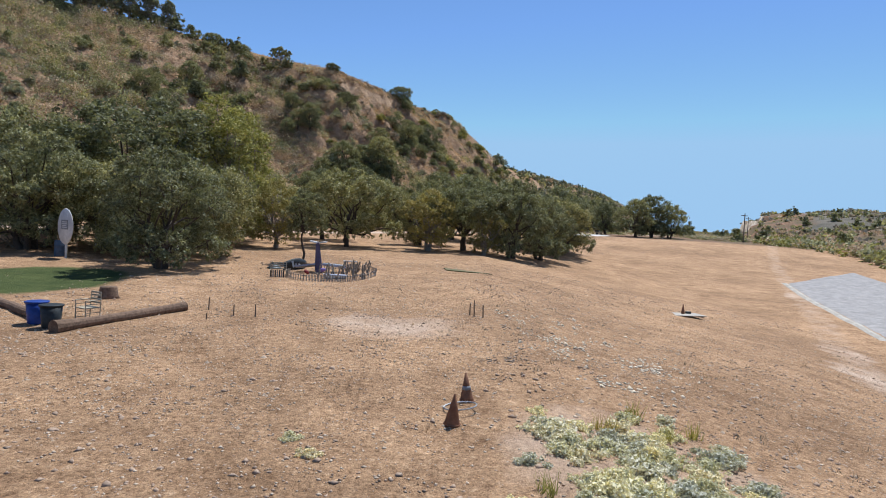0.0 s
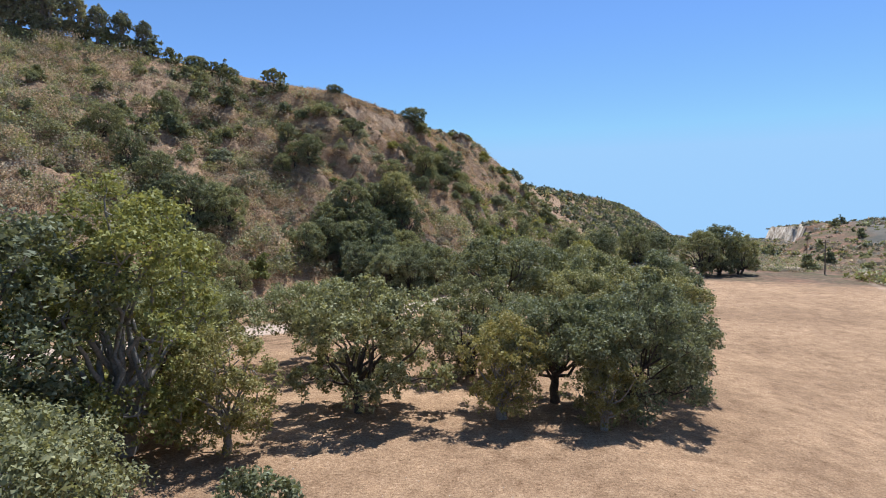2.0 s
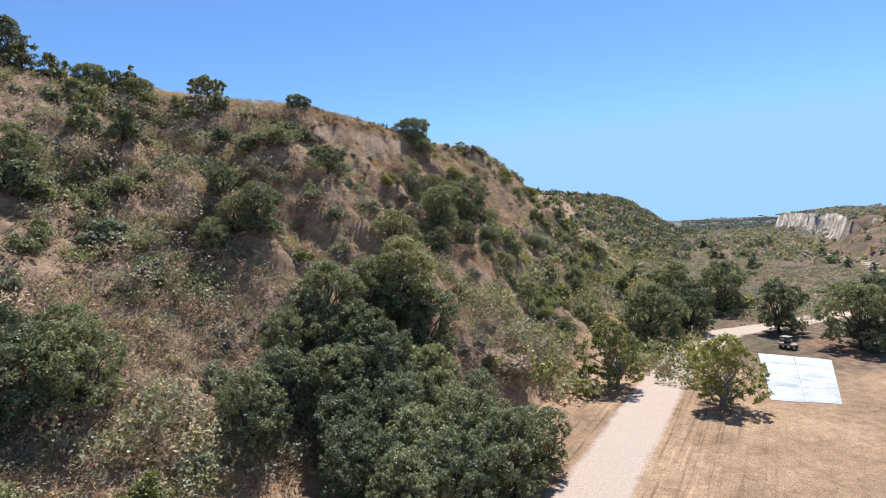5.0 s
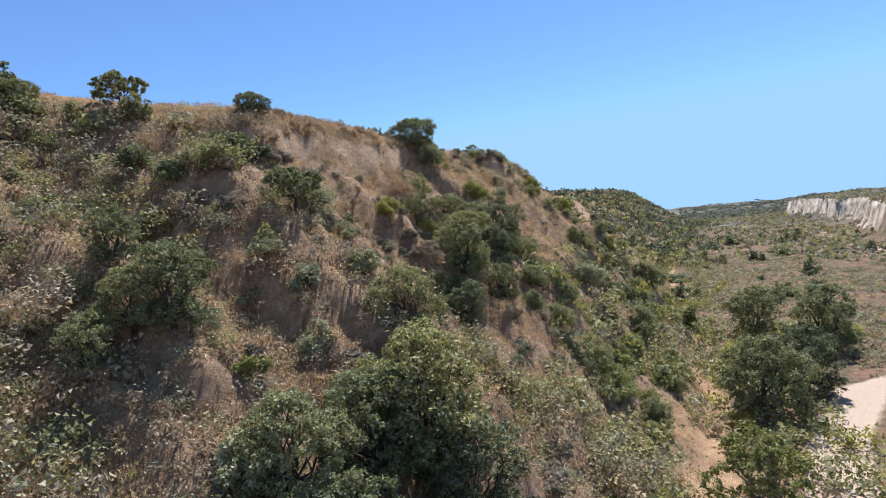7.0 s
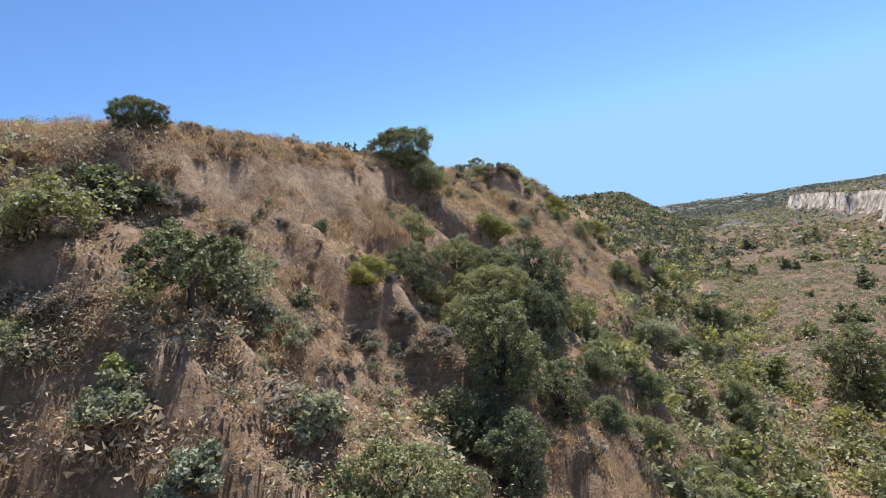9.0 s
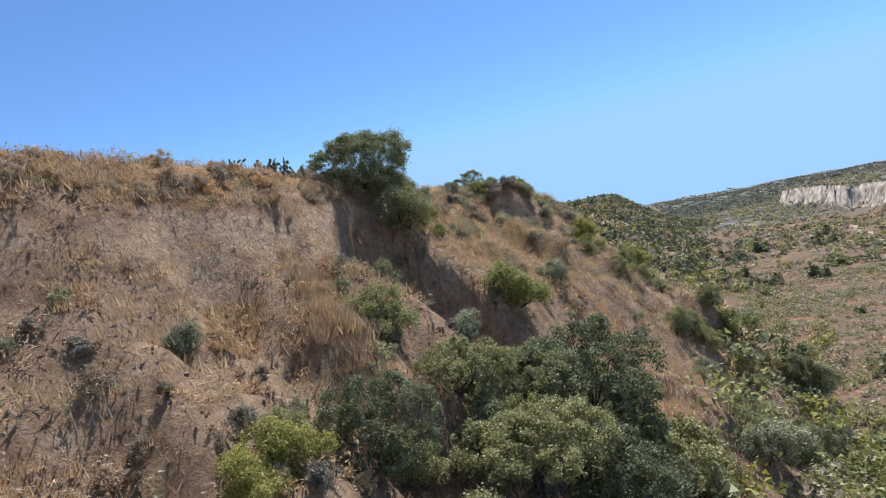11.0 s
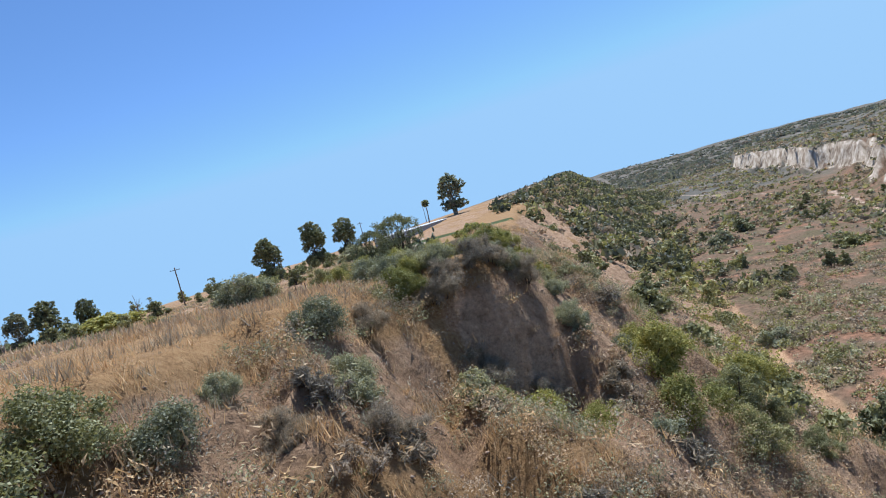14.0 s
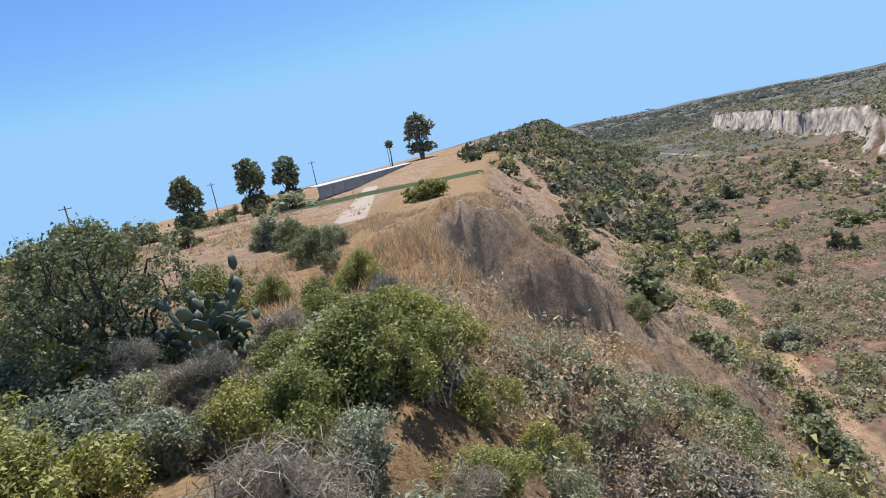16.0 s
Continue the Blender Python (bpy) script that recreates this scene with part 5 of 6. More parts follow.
fill(r7, SCRUB_OAK, 36, -9, 14, 146, 188, lambda x, y, u, dc, df: (u > 0.05) * (u < 0.65) * 0.8, 2.4, 4.2, "rounded grey-green bush below the spur", "shrub", "scrub oaks")
fill(rng, SCRUB_OAK, 150, 35, 190, 175, 420, lambda x, y, u, dc, df: (u < 0.1) * 0.5, 3.0, 7.5, "dark green bush on the valley floor", "shrub", "valley bushes")
fill(rng, SCRUB_OAK, 75, 15, 110, 190, 400, lambda x, y, u, dc, df: (u > 0.02) * (u < 0.8) * 0.75, 3.0, 8.0, "dark green scrub oak on the further slope", "shrub", "scrub oaks")
fill(rng, SCRUB_OAK, 120, -130, -24, 250, 370, lambda x, y, u, dc, df: (dc > 15) * smooth(-0.1, 0.2, fbm(x / 20, y / 20, 113)), 2.5, 5.5, "dark green bush along the field edge", "shrub", "field edge bushes")


# ---------------------------------------------------------------- built things
def bm_mesh(name, bm, mat, smooth_faces=False):
    me = bpy.data.meshes.new(name)
    bmesh.ops.recalc_face_normals(bm, faces=bm.faces)
    bm.to_mesh(me)
    bm.free()
    me.materials.append(mat)
    if smooth_faces:
        me.polygons.foreach_set("use_smooth", np.ones(len(me.polygons), bool))
    return me


def box(name, size, at, mat, parent, turn=(0, 0, 0), bevel=0.01, label=""):
    """A bevelled block under a thing."""
    bm = bmesh.new()
    bmesh.ops.create_cube(bm, size=1.0)
    bmesh.ops.scale(bm, vec=size, verts=bm.verts)
    if bevel:
        bmesh.ops.bevel(bm, geom=bm.edges[:], offset=min(bevel, min(size) * 0.3), segments=1, affect="EDGES")
    ob = part(name, bm_mesh(name, bm, mat), parent, label)
    ob.matrix_local = pose(*at, *turn)
    return ob


def rod(name, a, b, r0, r1, mat, parent, sides=10, label="", bend=0.0, seed=0):
    """A round bar from a to b, closed at both ends, a little bent if asked."""
    a, b = Vector(a), Vector(b)
    rng2 = np.random.default_rng(seed)
    steps = 6 if bend else 1
    bm = bmesh.new()
    axis_q = (b - a).to_track_quat("Z", "Y").to_matrix()
    rings = []
    for k in range(steps + 1):
        f = k / steps
        off = Vector(rng2.normal(0, bend, 3)) if bend and 0 < k < steps else Vector((0, 0, 0))
        c, r = a.lerp(b, f) + off, (r0 + (r1 - r0) * f) * (1 + (0.12 * rng2.normal() if bend else 0))
        rings.append([bm.verts.new(c + axis_q @ Vector((r * math.cos(t), r * math.sin(t), 0))) for t in np.linspace(0, 2 * math.pi, sides, endpoint=False)])
    for lo, hi in zip(rings[:-1], rings[1:]):
        for j in range(sides):
            bm.faces.new((lo[j], lo[(j + 1) % sides], hi[(j + 1) % sides], hi[j]))
    bm.faces.new(rings[0][::-1])
    bm.faces.new(rings[-1])
    return part(name, bm_mesh(name, bm, mat), parent, label)


def lathe(name, profile, mat, parent, sides=20, label="", squash=1.0):
    """A turned shape from (radius, height) pairs."""
    bm = bmesh.new()
    rings = [[bm.verts.new((r * math.cos(t), r * squash * math.sin(t), z)) for t in np.linspace(0, 2 * math.pi, sides, endpoint=False)] for r, z in profile]
    for lo, hi in zip(rings[:-1], rings[1:]):
        for j in range(sides):
            bm.faces.new((lo[j], lo[(j + 1) % sides], hi[(j + 1) % sides], hi[j]))
    bm.faces.new(rings[0][::-1])
    bm.faces.new(rings[-1])
    return part(name, bm_mesh(name, bm, mat, True), parent, label)


def sheet(name, corners, thick, mat, parent, label=""):
    """A flat slab with the given corners (x, y, z) and thickness downwards."""
    bm = bmesh.new()
    top = [bm.verts.new(c) for c in corners]
    low = [bm.verts.new((c[0], c[1], c[2] - thick)) for c in corners]
    bm.faces.new(top)
    bm.faces.new(low[::-1])
    for k in range(len(corners)):
        j = (k + 1) % len(corners)
        bm.faces.new((top[j], top[k], low[k], low[j]))
    return part(name, bm_mesh(name, bm, mat), parent, label)


def thing(name, x, y, label, category, turn=0, group="", lift=0.0):
    ob = new(name)
    ob.matrix_basis = pose(x, y, h_at(x, y) + lift, 0, 0, turn)
    return tagged(ob, label, category, group)


WHITEPAINT = plain("white_paint", (0.74, 0.73, 0.70), 0.5, 6, 0.12)
GREYPAINT = plain("grey_paint", (0.30, 0.31, 0.32), 0.6, 6, 0.2)
PURPLE = plain("purple_grey_paint", (0.115, 0.095, 0.16), 0.45, 5, 0.3)
REDPAINT = plain("dull_red_paint", (0.33, 0.06, 0.06), 0.5, 8, 0.3)
BLUEPLASTIC = plain("blue_plastic", (0.03, 0.07, 0.30), 0.4, 9, 0.2)
DARKPLASTIC = plain("dark_plastic", (0.035, 0.04, 0.04), 0.5, 9, 0.3)
BEIGE = plain("beige_paint", (0.47, 0.40, 0.28), 0.5, 12, 0.2)
WOOD = plain("weathered_wood", (0.24, 0.18, 0.125), 0.9, 14, 0.4, 0, 0.02)
GREYWOOD = plain("grey_wood", (0.27, 0.25, 0.22), 0.9, 14, 0.4, 0, 0.02)
LOGWOOD = plain("log_wood", (0.20, 0.13, 0.085), 0.95, 10, 0.4, 0, 0.03)
STEEL = plain("dull_steel", (0.34, 0.34, 0.34), 0.5, 10, 0.25, 0.6)
RUSTY = plain("rusty_steel", (0.19, 0.09, 0.05), 0.8, 12, 0.4, 0.2)
CONE = plain("faded_cone", (0.25, 0.115, 0.06), 0.7, 10, 0.3)
CONCRETE = plain("pale_concrete", (0.62, 0.58, 0.52), 0.85, 3, 0.12, 0, 0.01)
TURF = plain("worn_turf", (0.19, 0.175, 0.085), 0.95, 18, 0.35, 0, 0.03)
PLASTIC_ROOF = plain("milky_plastic", (0.78, 0.79, 0.80), 0.45, 4, 0.08)
GREYWALL = plain("pale_grey_wall", (0.52, 0.51, 0.49), 0.8, 5, 0.12)
STONE = plain("stones", (0.40, 0.31, 0.225), 0.95, 8, 0.3, 0, 0.02)


def waste_bin(x, y, mat, label):
    b = thing("waste_bin", x, y, label, "bin", group="bins by the log")
    lathe("body", [(0.20, 0.0), (0.215, 0.03), (0.265, 0.60), (0.245, 0.60), (0.20, 0.05)], mat, b)
    lathe("rim", [(0.262, 0.57), (0.292, 0.575), (0.292, 0.615), (0.250, 0.615)], mat, b)


waste_bin(-10.0, 13.2, BLUEPLASTIC, "blue plastic waste bin beside a log")
waste_bin(-9.35, 12.85, DARKPLASTIC, "dark grey plastic waste bin beside a log")

chair = thing("garden_chair", -8.85, 13.6, "beige metal garden chair with slatted arms on bare earth", "chair", 155)
box("seat", (0.46, 0.44, 0.03), (0, 0, 0.43), BEIGE, chair)
for sx in (-0.22, 0.22):
    rod("leg", (sx, 0.20, 0.0), (sx, 0.20, 0.64), 0.014, 0.014, BEIGE, chair)
    rod("leg", (sx, -0.20, 0.0), (sx, -0.24, 0.86), 0.014, 0.014, BEIGE, chair)
    box("armrest", (0.04, 0.46, 0.025), (sx, -0.01, 0.64), BEIGE, chair)
    for zz in (0.16, 0.30, 0.53):
        rod("side_bar", (sx, -0.21, zz), (sx, 0.20, zz), 0.010, 0.010, BEIGE, chair)
for zz in (0.56, 0.66, 0.76, 0.84):
    box("back_slat", (0.44, 0.015, 0.05), (0, -0.20 - 0.045 * zz, zz), BEIGE, chair)


def log(a, b, r):
    t = new("log")
    tagged(t, "long weathered log lying on bare earth", "log", "logs edging the lawn")
    rod("trunk", (*a, h_at(*a) + r * 0.8), (*b, h_at(*b) + r * 0.8), r, r * 0.85, LOGWOOD, t, 12, "", 0.012, 3)
    return t


log((-8.9, 12.3), (-7.4, 16.3), 0.16)
log((-13.4, 15.8), (-10.2, 13.5), 0.15)

sign = thing("oval_sign", -20.4, 29.5, "oval white board with a grey notice on a white post", "sign", -30)
rod("post", (0, 0, -0.2), (0, 0, 1.2), 0.06, 0.06, WHITEPAINT, sign)
board = lathe("board", [(0.78, -0.03), (0.80, 0.0), (0.78, 0.03)], WHITEPAINT, sign, 28, "", 1.25)
board.matrix_local = pose(0, -0.06, 1.75, 90, 0, 0)
box("notice", (0.72, 0.02, 0.52), (0, -0.11, 1.85), GREYPAINT, sign)
for k, (w, zz) in enumerate(((0.5, 2.0), (0.58, 1.9), (0.42, 1.8), (0.54, 1.7))):
    box("text_bar", (w, 0.008, 0.045), (0, -0.126, zz), WHITEPAINT, sign, (0, 0, 0), 0)
barrel = thing("barrel", -21.2, 30.2, "blue-grey barrel standing by the sign", "barrel")
lathe("drum", [(0.29, 0.0), (0.30, 0.02), (0.30, 0.28), (0.312, 0.30), (0.30, 0.32), (0.30, 0.58), (0.312, 0.60), (0.30, 0.62), (0.30, 0.88), (0.285, 0.90)], plain("blue_grey_drum", (0.09, 0.13, 0.19), 0.5, 6, 0.25), barrel)
stump = thing("stump", -10.7, 17.6, "dark sawn tree stump at the edge of the shade", "stump")
lathe("wood", [(0.36, -0.05), (0.30, 0.10), (0.27, 0.36), (0.25, 0.40)], LOGWOOD, stump, 12)
for k, (x, y) in enumerate(((-26.7, 33.6), (-27.6, 34.6), (-25.8, 34.9))):
    heap = thing("scrap_heap", x, y, "heap of dry branches and old boards", "heap", 40 * k, "heaps at the edge")
    for j in range(7):
        r = np.random.default_rng(200 + 10 * k + j)
        a, b = r.uniform(-0.9, 0.9, 3) * (1, 1, 0), r.uniform(-0.9, 0.9, 3) * (1, 1, 0)
        rod("branch", (a[0], a[1], 0.05), (b[0], b[1], 0.3 + 0.5 * r.random()), 0.06, 0.03, WOOD, heap, 6, "", 0.03, j)

for k, (x, y, lean) in enumerate(((1.42, 7.35, 6), (1.68, 8.75, -5))):
    c = thing("marker_cone", x, y, "tall faded brown marker cone on bare earth", "cone", 30 * k, "marker cones")
    body = lathe("cone", [(0.135, 0.0), (0.125, 0.04), (0.072, 0.27), (0.018, 0.52)], CONE, c, 16)
    body.matrix_local = pose(0, 0, 0.02, lean, lean * 0.5, 0)
    foot = lathe("foot", [(0.15, 0.0), (0.15, 0.03)], CONE, c, 8)
    if k:
        band = lathe("band", [(0.092, 0.20), (0.074, 0.27)], GREYPAINT, c, 16, "pale grey band")
        band.matrix_local = pose(0, 0, 0.022, lean, lean * 0.5, 0)
hoop = thing("hoop", 1.55, 8.15, "bent white hoop lying round the cones", "hoop", 0)
for k in range(18):
    t0, t1 = k / 18 * 6.283, (k + 1) / 18 * 6.283
    up = lambda t: 0.03 + 0.05 * (1 + math.sin(t + 2.2))
    rod("segment", (0.30 * math.cos(t0), 0.34 * math.sin(t0), up(t0)), (0.30 * math.cos(t1), 0.34 * math.sin(t1), up(t1)), 0.012, 0.012, WHITEPAINT if 2 < k < 9 else GREYPAINT, hoop, 6)

BOARDS = plain("bleached_boards", (0.50, 0.45, 0.37), 0.9, 10, 0.25, 0, 0.01)
pad = thing("board_platform", 14.6, 32.0, "low bleached wooden platform with a cone on it", "platform", 12)
for k in range(5):
    box("plank", (2.0, 0.235, 0.04), (0.015 * (k % 2), -0.49 + 0.245 * k, 0.075), BOARDS, pad, (0, 0, 0), 0.006)
for sx in (-0.75, 0.75):
    box("bearer", (0.09, 1.18, 0.07), (sx, 0, 0.02), WOOD, pad)
k = thing("marker_cone", 14.5, 32.1, "dark marker cone on the bleached platform", "cone", 0, "marker cones", 0.095)
lathe("cone", [(0.12, 0.0), (0.11, 0.03), (0.015, 0.55)], CONE, k, 14)
k = thing("small_case", 14.9, 32.35, "small dark case on the bleached platform", "case", 20, "", 0.175)
box("body", (0.30, 0.2, 0.16), (0, 0, 0), DARKPLASTIC, k, (0, 0, 0), 0.02)

for k, (x, y, tall) in enumerate(((-6.7, 16.5, 0.42), (-5.6, 15.8, 0.36), (-4.9, 15.8, 0.40), (2.0, 17.9, 0.55), (2.3, 17.7, 0.42), (1.85, 18.2, 0.40), (-6.2, 15.2, 0.2))):
    st = thing("stake", x, y, "short weathered wooden stake in the ground", "stake", 50 * k, "stakes")
    rod("post", (0, 0, -0.1), (0.02, 0.01, tall), 0.025, 0.018, WOOD, st, 6)


# wreck display: an upright aeroplane tail, wings and panels inside a ring of low fencing
SKIN = plain("pale_blue_grey_skin", (0.40, 0.43, 0.52), 0.45, 6, 0.15)
plane = thing("aeroplane_wreck", -6.2, 29.0, "purple-grey aeroplane wreck with an upright tail and white wings", "aircraft")
bm = bmesh.new()
rings = []
for w, d, z in ((0.38, 0.28, -0.2), (0.36, 0.26, 0.4), (0.28, 0.18, 1.0), (0.18, 0.09, 1.62)):
    rings.append([bm.verts.new((sx * w / 2, sy * d / 2, z)) for sx, sy in ((-1, -1), (-0.3, -1.25), (0.3, -1.25), (1, -1), (1, 1), (0.3, 1.25), (-0.3, 1.25), (-1, 1))])
for lo, hi in zip(rings[:-1], rings[1:]):
    for j in range(8):
        bm.faces.new((lo[j], lo[(j + 1) % 8], hi[(j + 1) % 8], hi[j]))
bm.faces.new(rings[-1])
fus = part("tail_boom", bm_mesh("tail_boom", bm, PURPLE), plane)
fus.matrix_local = pose(0.05, 0.0, 0, 3, -4, 10)
for sx in (-1, 1):
    sheet("tailplane", [(0.04 * sx, -0.14, 1.63), (0.40 * sx, -0.26 + 0.10 * sx, 1.69), (0.42 * sx, 0.02 + 0.14 * sx, 1.71), (0.04 * sx, 0.14, 1.64)][:: sx], 0.07, WHITEPAINT, plane)
sheet("wing", [(0.0, -0.15, 0.52), (0.0, 0.55, 0.40), (-1.05, 0.15, 0.26), (-1.15, -0.50, 0.34)], 0.09, SKIN, plane)
sheet("wing_edge", [(0.0, 0.50, 0.45), (-0.02, 0.66, 0.45), (-1.12, 0.28, 0.33), (-1.08, 0.10, 0.33)], 0.10, WHITEPAINT, plane)
sheet("wing", [(0.15, 0.10, 0.50), (0.15, 0.60, 0.42), (1.25, 1.20, 0.30), (1.30, 0.80, 0.34)][::-1], 0.09, SKIN, plane)
sheet("wing_edge", [(0.15, 0.56, 0.49), (0.15, 0.74, 0.48), (1.22, 1.34, 0.37), (1.28, 1.12, 0.37)][::-1], 0.10, WHITEPAINT, plane)
spat = lathe("wheel_spat", [(0.02, -0.26), (0.08, -0.16), (0.11, 0.0), (0.08, 0.16), (0.02, 0.28)], plain("lilac_paint", (0.34, 0.24, 0.58), 0.4, 6, 0.2), plane, 14)
spat.matrix_local = pose(0.30, -0.25, 0.16, 80, 0, 60)
nose = lathe("nose", [(0.02, 0.0), (0.05, 0.02), (0.08, 0.10), (0.09, 0.34)], REDPAINT, plane, 16)
nose.matrix_local = pose(-0.10, -1.55, 0.04, 60, -25, 0)
panel = thing("fuselage_panel", -7.75, 29.9, "dark curved fuselage panel with pale bars, propped on edge", "panel", 68)
bm = bmesh.new()
arcs = []
for k in range(9):
    x = -0.95 + 1.9 * k / 8
    arcs.append([[bm.verts.new((x, y - 0.12 * math.sin(3.14 * k / 8) + off, z * (0.55 + 0.45 * math.sin(3.14 * (k + 1) / 10)))) for y, z in ((0.0, 0.0), (-0.10, 0.22), (-0.13, 0.44), (-0.10, 0.64))] for off in (0.0, 0.035)])
for lo, hi in zip(arcs[:-1], arcs[1:]):
    for j in range(3):
        bm.faces.new((lo[0][j], hi[0][j], hi[0][j + 1], lo[0][j + 1]))
        bm.faces.new((lo[1][j], lo[1][j + 1], hi[1][j + 1], hi[1][j]))
    bm.faces.new((lo[0][3], hi[0][3], hi[1][3], lo[1][3]))
for end in (arcs[0], arcs[-1]):
    for j in range(3):
        bm.faces.new((end[0][j], end[0][j + 1], end[1][j + 1], end[1][j]))
part("skin", bm_mesh("skin", bm, DARKPLASTIC, True), panel)
for j in range(3):
    box("text_bar", (0.16, 0.012, 0.36 - 0.05 * j), (-0.40 + 0.26 * j, -0.235, 0.32), GREYPAINT, panel, (-8, 14 * (j - 1), 0), 0)
barrow = thing("wheelbarrow", -8.8, 29.7, "overturned dark wheelbarrow on bare earth", "wheelbarrow", 30)
lathe("tray", [(0.14, 0.26), (0.36, 0.06), (0.40, 0.04), (0.38, 0.02)], DARKPLASTIC, barrow, 14)
for sx in (-0.18, 0.18):
    rod("handle", (sx, -0.75, 0.15), (sx, 0.30, 0.26), 0.018, 0.018, WOOD, barrow, 8)
wheel = lathe("wheel", [(0.14, -0.04), (0.16, 0.0), (0.14, 0.04)], DARKPLASTIC, barrow, 14)
wheel.matrix_local = pose(0, 0.42, 0.20, 0, 90, 0)

RX, RY = -5.2, 28.2
PICKET = plain("bleached_picket_wood", (0.36, 0.32, 0.27), 0.9, 14, 0.35, 0, 0.02)
ring = thing("ring_fence", RX, RY, "low bleached picket fence in a ring round the wreck", "fence")
count = 96
ring_at = lambda t: (2.15 * math.cos(t) + 0.10 * math.sin(3 * t), 3.1 * math.sin(t) + 0.08 * math.cos(4 * t))
for k in range(count):
    t0, t1 = k / count * 6.283, (k + 1) / count * 6.283
    if 2.15 < t0 < 3.25:
        continue
    (x, y), (x1, y1) = ring_at(t0), ring_at(t1)
    zz, z1 = (h_at(RX + p_, RY + q_) - h_at(RX, RY) for p_, q_ in ((x, y), (x1, y1)))
    box("picket", (0.05, 0.022, 0.34 + 0.04 * math.sin(7 * t0)), (x, y, zz + 0.15), PICKET, ring, (5 * math.sin(5 * t0), 7 * math.cos(9 * t0), math.degrees(t0) + 90), 0.004)
    for zr in (0.08, 0.25):
        rod("rail", (x, y, zz + zr), (x1, y1, z1 + zr), 0.013, 0.013, PICKET, ring, 5)
rngp = np.random.default_rng(77)
DRIFT = plain("driftwood", (0.30, 0.255, 0.205), 0.95, 12, 0.4, 0, 0.02)
for k in range(30):
    ang, far_out = rngp.uniform(-2.2, 1.75), math.sqrt(rngp.uniform(0.05, 0.8))
    x, y = RX + 2.1 * far_out * math.cos(ang) + 0.1, RY + 2.9 * far_out * math.sin(ang)
    tall = rngp.uniform(0.28, 0.78)
    post = thing("driftwood_post", x, y, "crooked grey driftwood post inside the ring fence", "post", float(rngp.uniform(0, 360)), "driftwood posts")
    lx, ly = rngp.normal(0, 0.16, 2)
    rod("shaft", (0, 0, -0.1), (lx, ly, tall), 0.055, 0.035, DRIFT, post, 7, "", 0.02, k)
    if k % 3 == 0:
        rod("crossbar", (lx * 0.7 - 0.24, ly * 0.7, tall * 0.70), (lx * 0.7 + 0.24, ly * 0.7, tall * 0.82), 0.03, 0.025, DRIFT, post, 6, "", 0.01, k)
    if k % 3 == 1:
        rod("branch", (lx * 0.5, ly * 0.5, tall * 0.5), (lx + 0.22, ly - 0.15, tall * 0.95), 0.028, 0.015, DRIFT, post, 6, "", 0.01, k)
marker = thing("yellow_bottle", -5.0, 27.3, "small yellow plastic bottle on a post", "bottle", 0, "", 0.0)
lathe("body", [(0.05, 0.30), (0.055, 0.32), (0.055, 0.44), (0.02, 0.49), (0.02, 0.52)], plain("yellow_plastic", (0.62, 0.47, 0.06), 0.5, 9, 0.15), marker, 10)
rod("stick", (0, 0, -0.1), (0, 0, 0.31), 0.015, 0.015, DRIFT, marker, 6)
bench = thing("white_bench", -4.9, 31.2, "narrow white bench top on two legs at the ring fence", "bench", 4)
box("top", (0.78, 0.16, 0.05), (0, 0, 0.50), WHITEPAINT, bench)
for sx in (-0.25, 0.25):
    box("leg", (0.05, 0.12, 0.55), (sx, 0, 0.22), GREYWOOD, bench)
rack = thing("slatted_rack", -7.5, 26.2, "pale slatted rack with a low back standing by the fence", "rack", 10)
for k in range(7):
    box("slat", (0.07, 0.03, 0.34), (-0.30 + 0.10 * k, -0.12, 0.17), GREYWOOD if k % 2 else DARKPLASTIC, rack, (0, 0, 0), 0.004)
for k in range(4):
    box("back_slat", (0.80, 0.025, 0.04), (0, 0.25 + 0.03 * k, 0.38 + 0.10 * k), BEIGE, rack, (-12, 0, 0), 0.004)
for sx in (-0.38, 0.38):
    box("upright", (0.045, 0.045, 0.75), (sx, 0.24, 0.36), BEIGE, rack, (-6, 0, 0))
    box("side_rail", (0.04, 0.42, 0.04), (sx, 0.06, 0.34), BEIGE, rack)
chest = thing("pale_chest", -4.75, 26.6, "pale blue-grey chest lying inside the ring fence", "chest", 22)
box("body", (1.1, 0.45, 0.16), (0, 0, 0.10), plain("pale_chest_paint", (0.47, 0.52, 0.54), 0.6, 8, 0.15), chest, (0, 0, 0), 0.03)
box("lid", (1.14, 0.49, 0.04), (0, 0, 0.20), SKIN, chest, (0, 2, 0), 0.015)

mat_ = new("turf_mat")
tagged(mat_, "worn strip of olive turf on bare earth", "mat")
sheet("turf", [(x, y, h_at(x, y) + 0.05) for x, y in ((0.4, 35.1), (0.6, 34.2), (2.2, 33.1), (3.4, 33.3))], 0.09, TURF, mat_)

ASPHALT = plain("grey_asphalt", (0.36, 0.33, 0.30), 0.9, 9, 0.2, 0, 0.01)


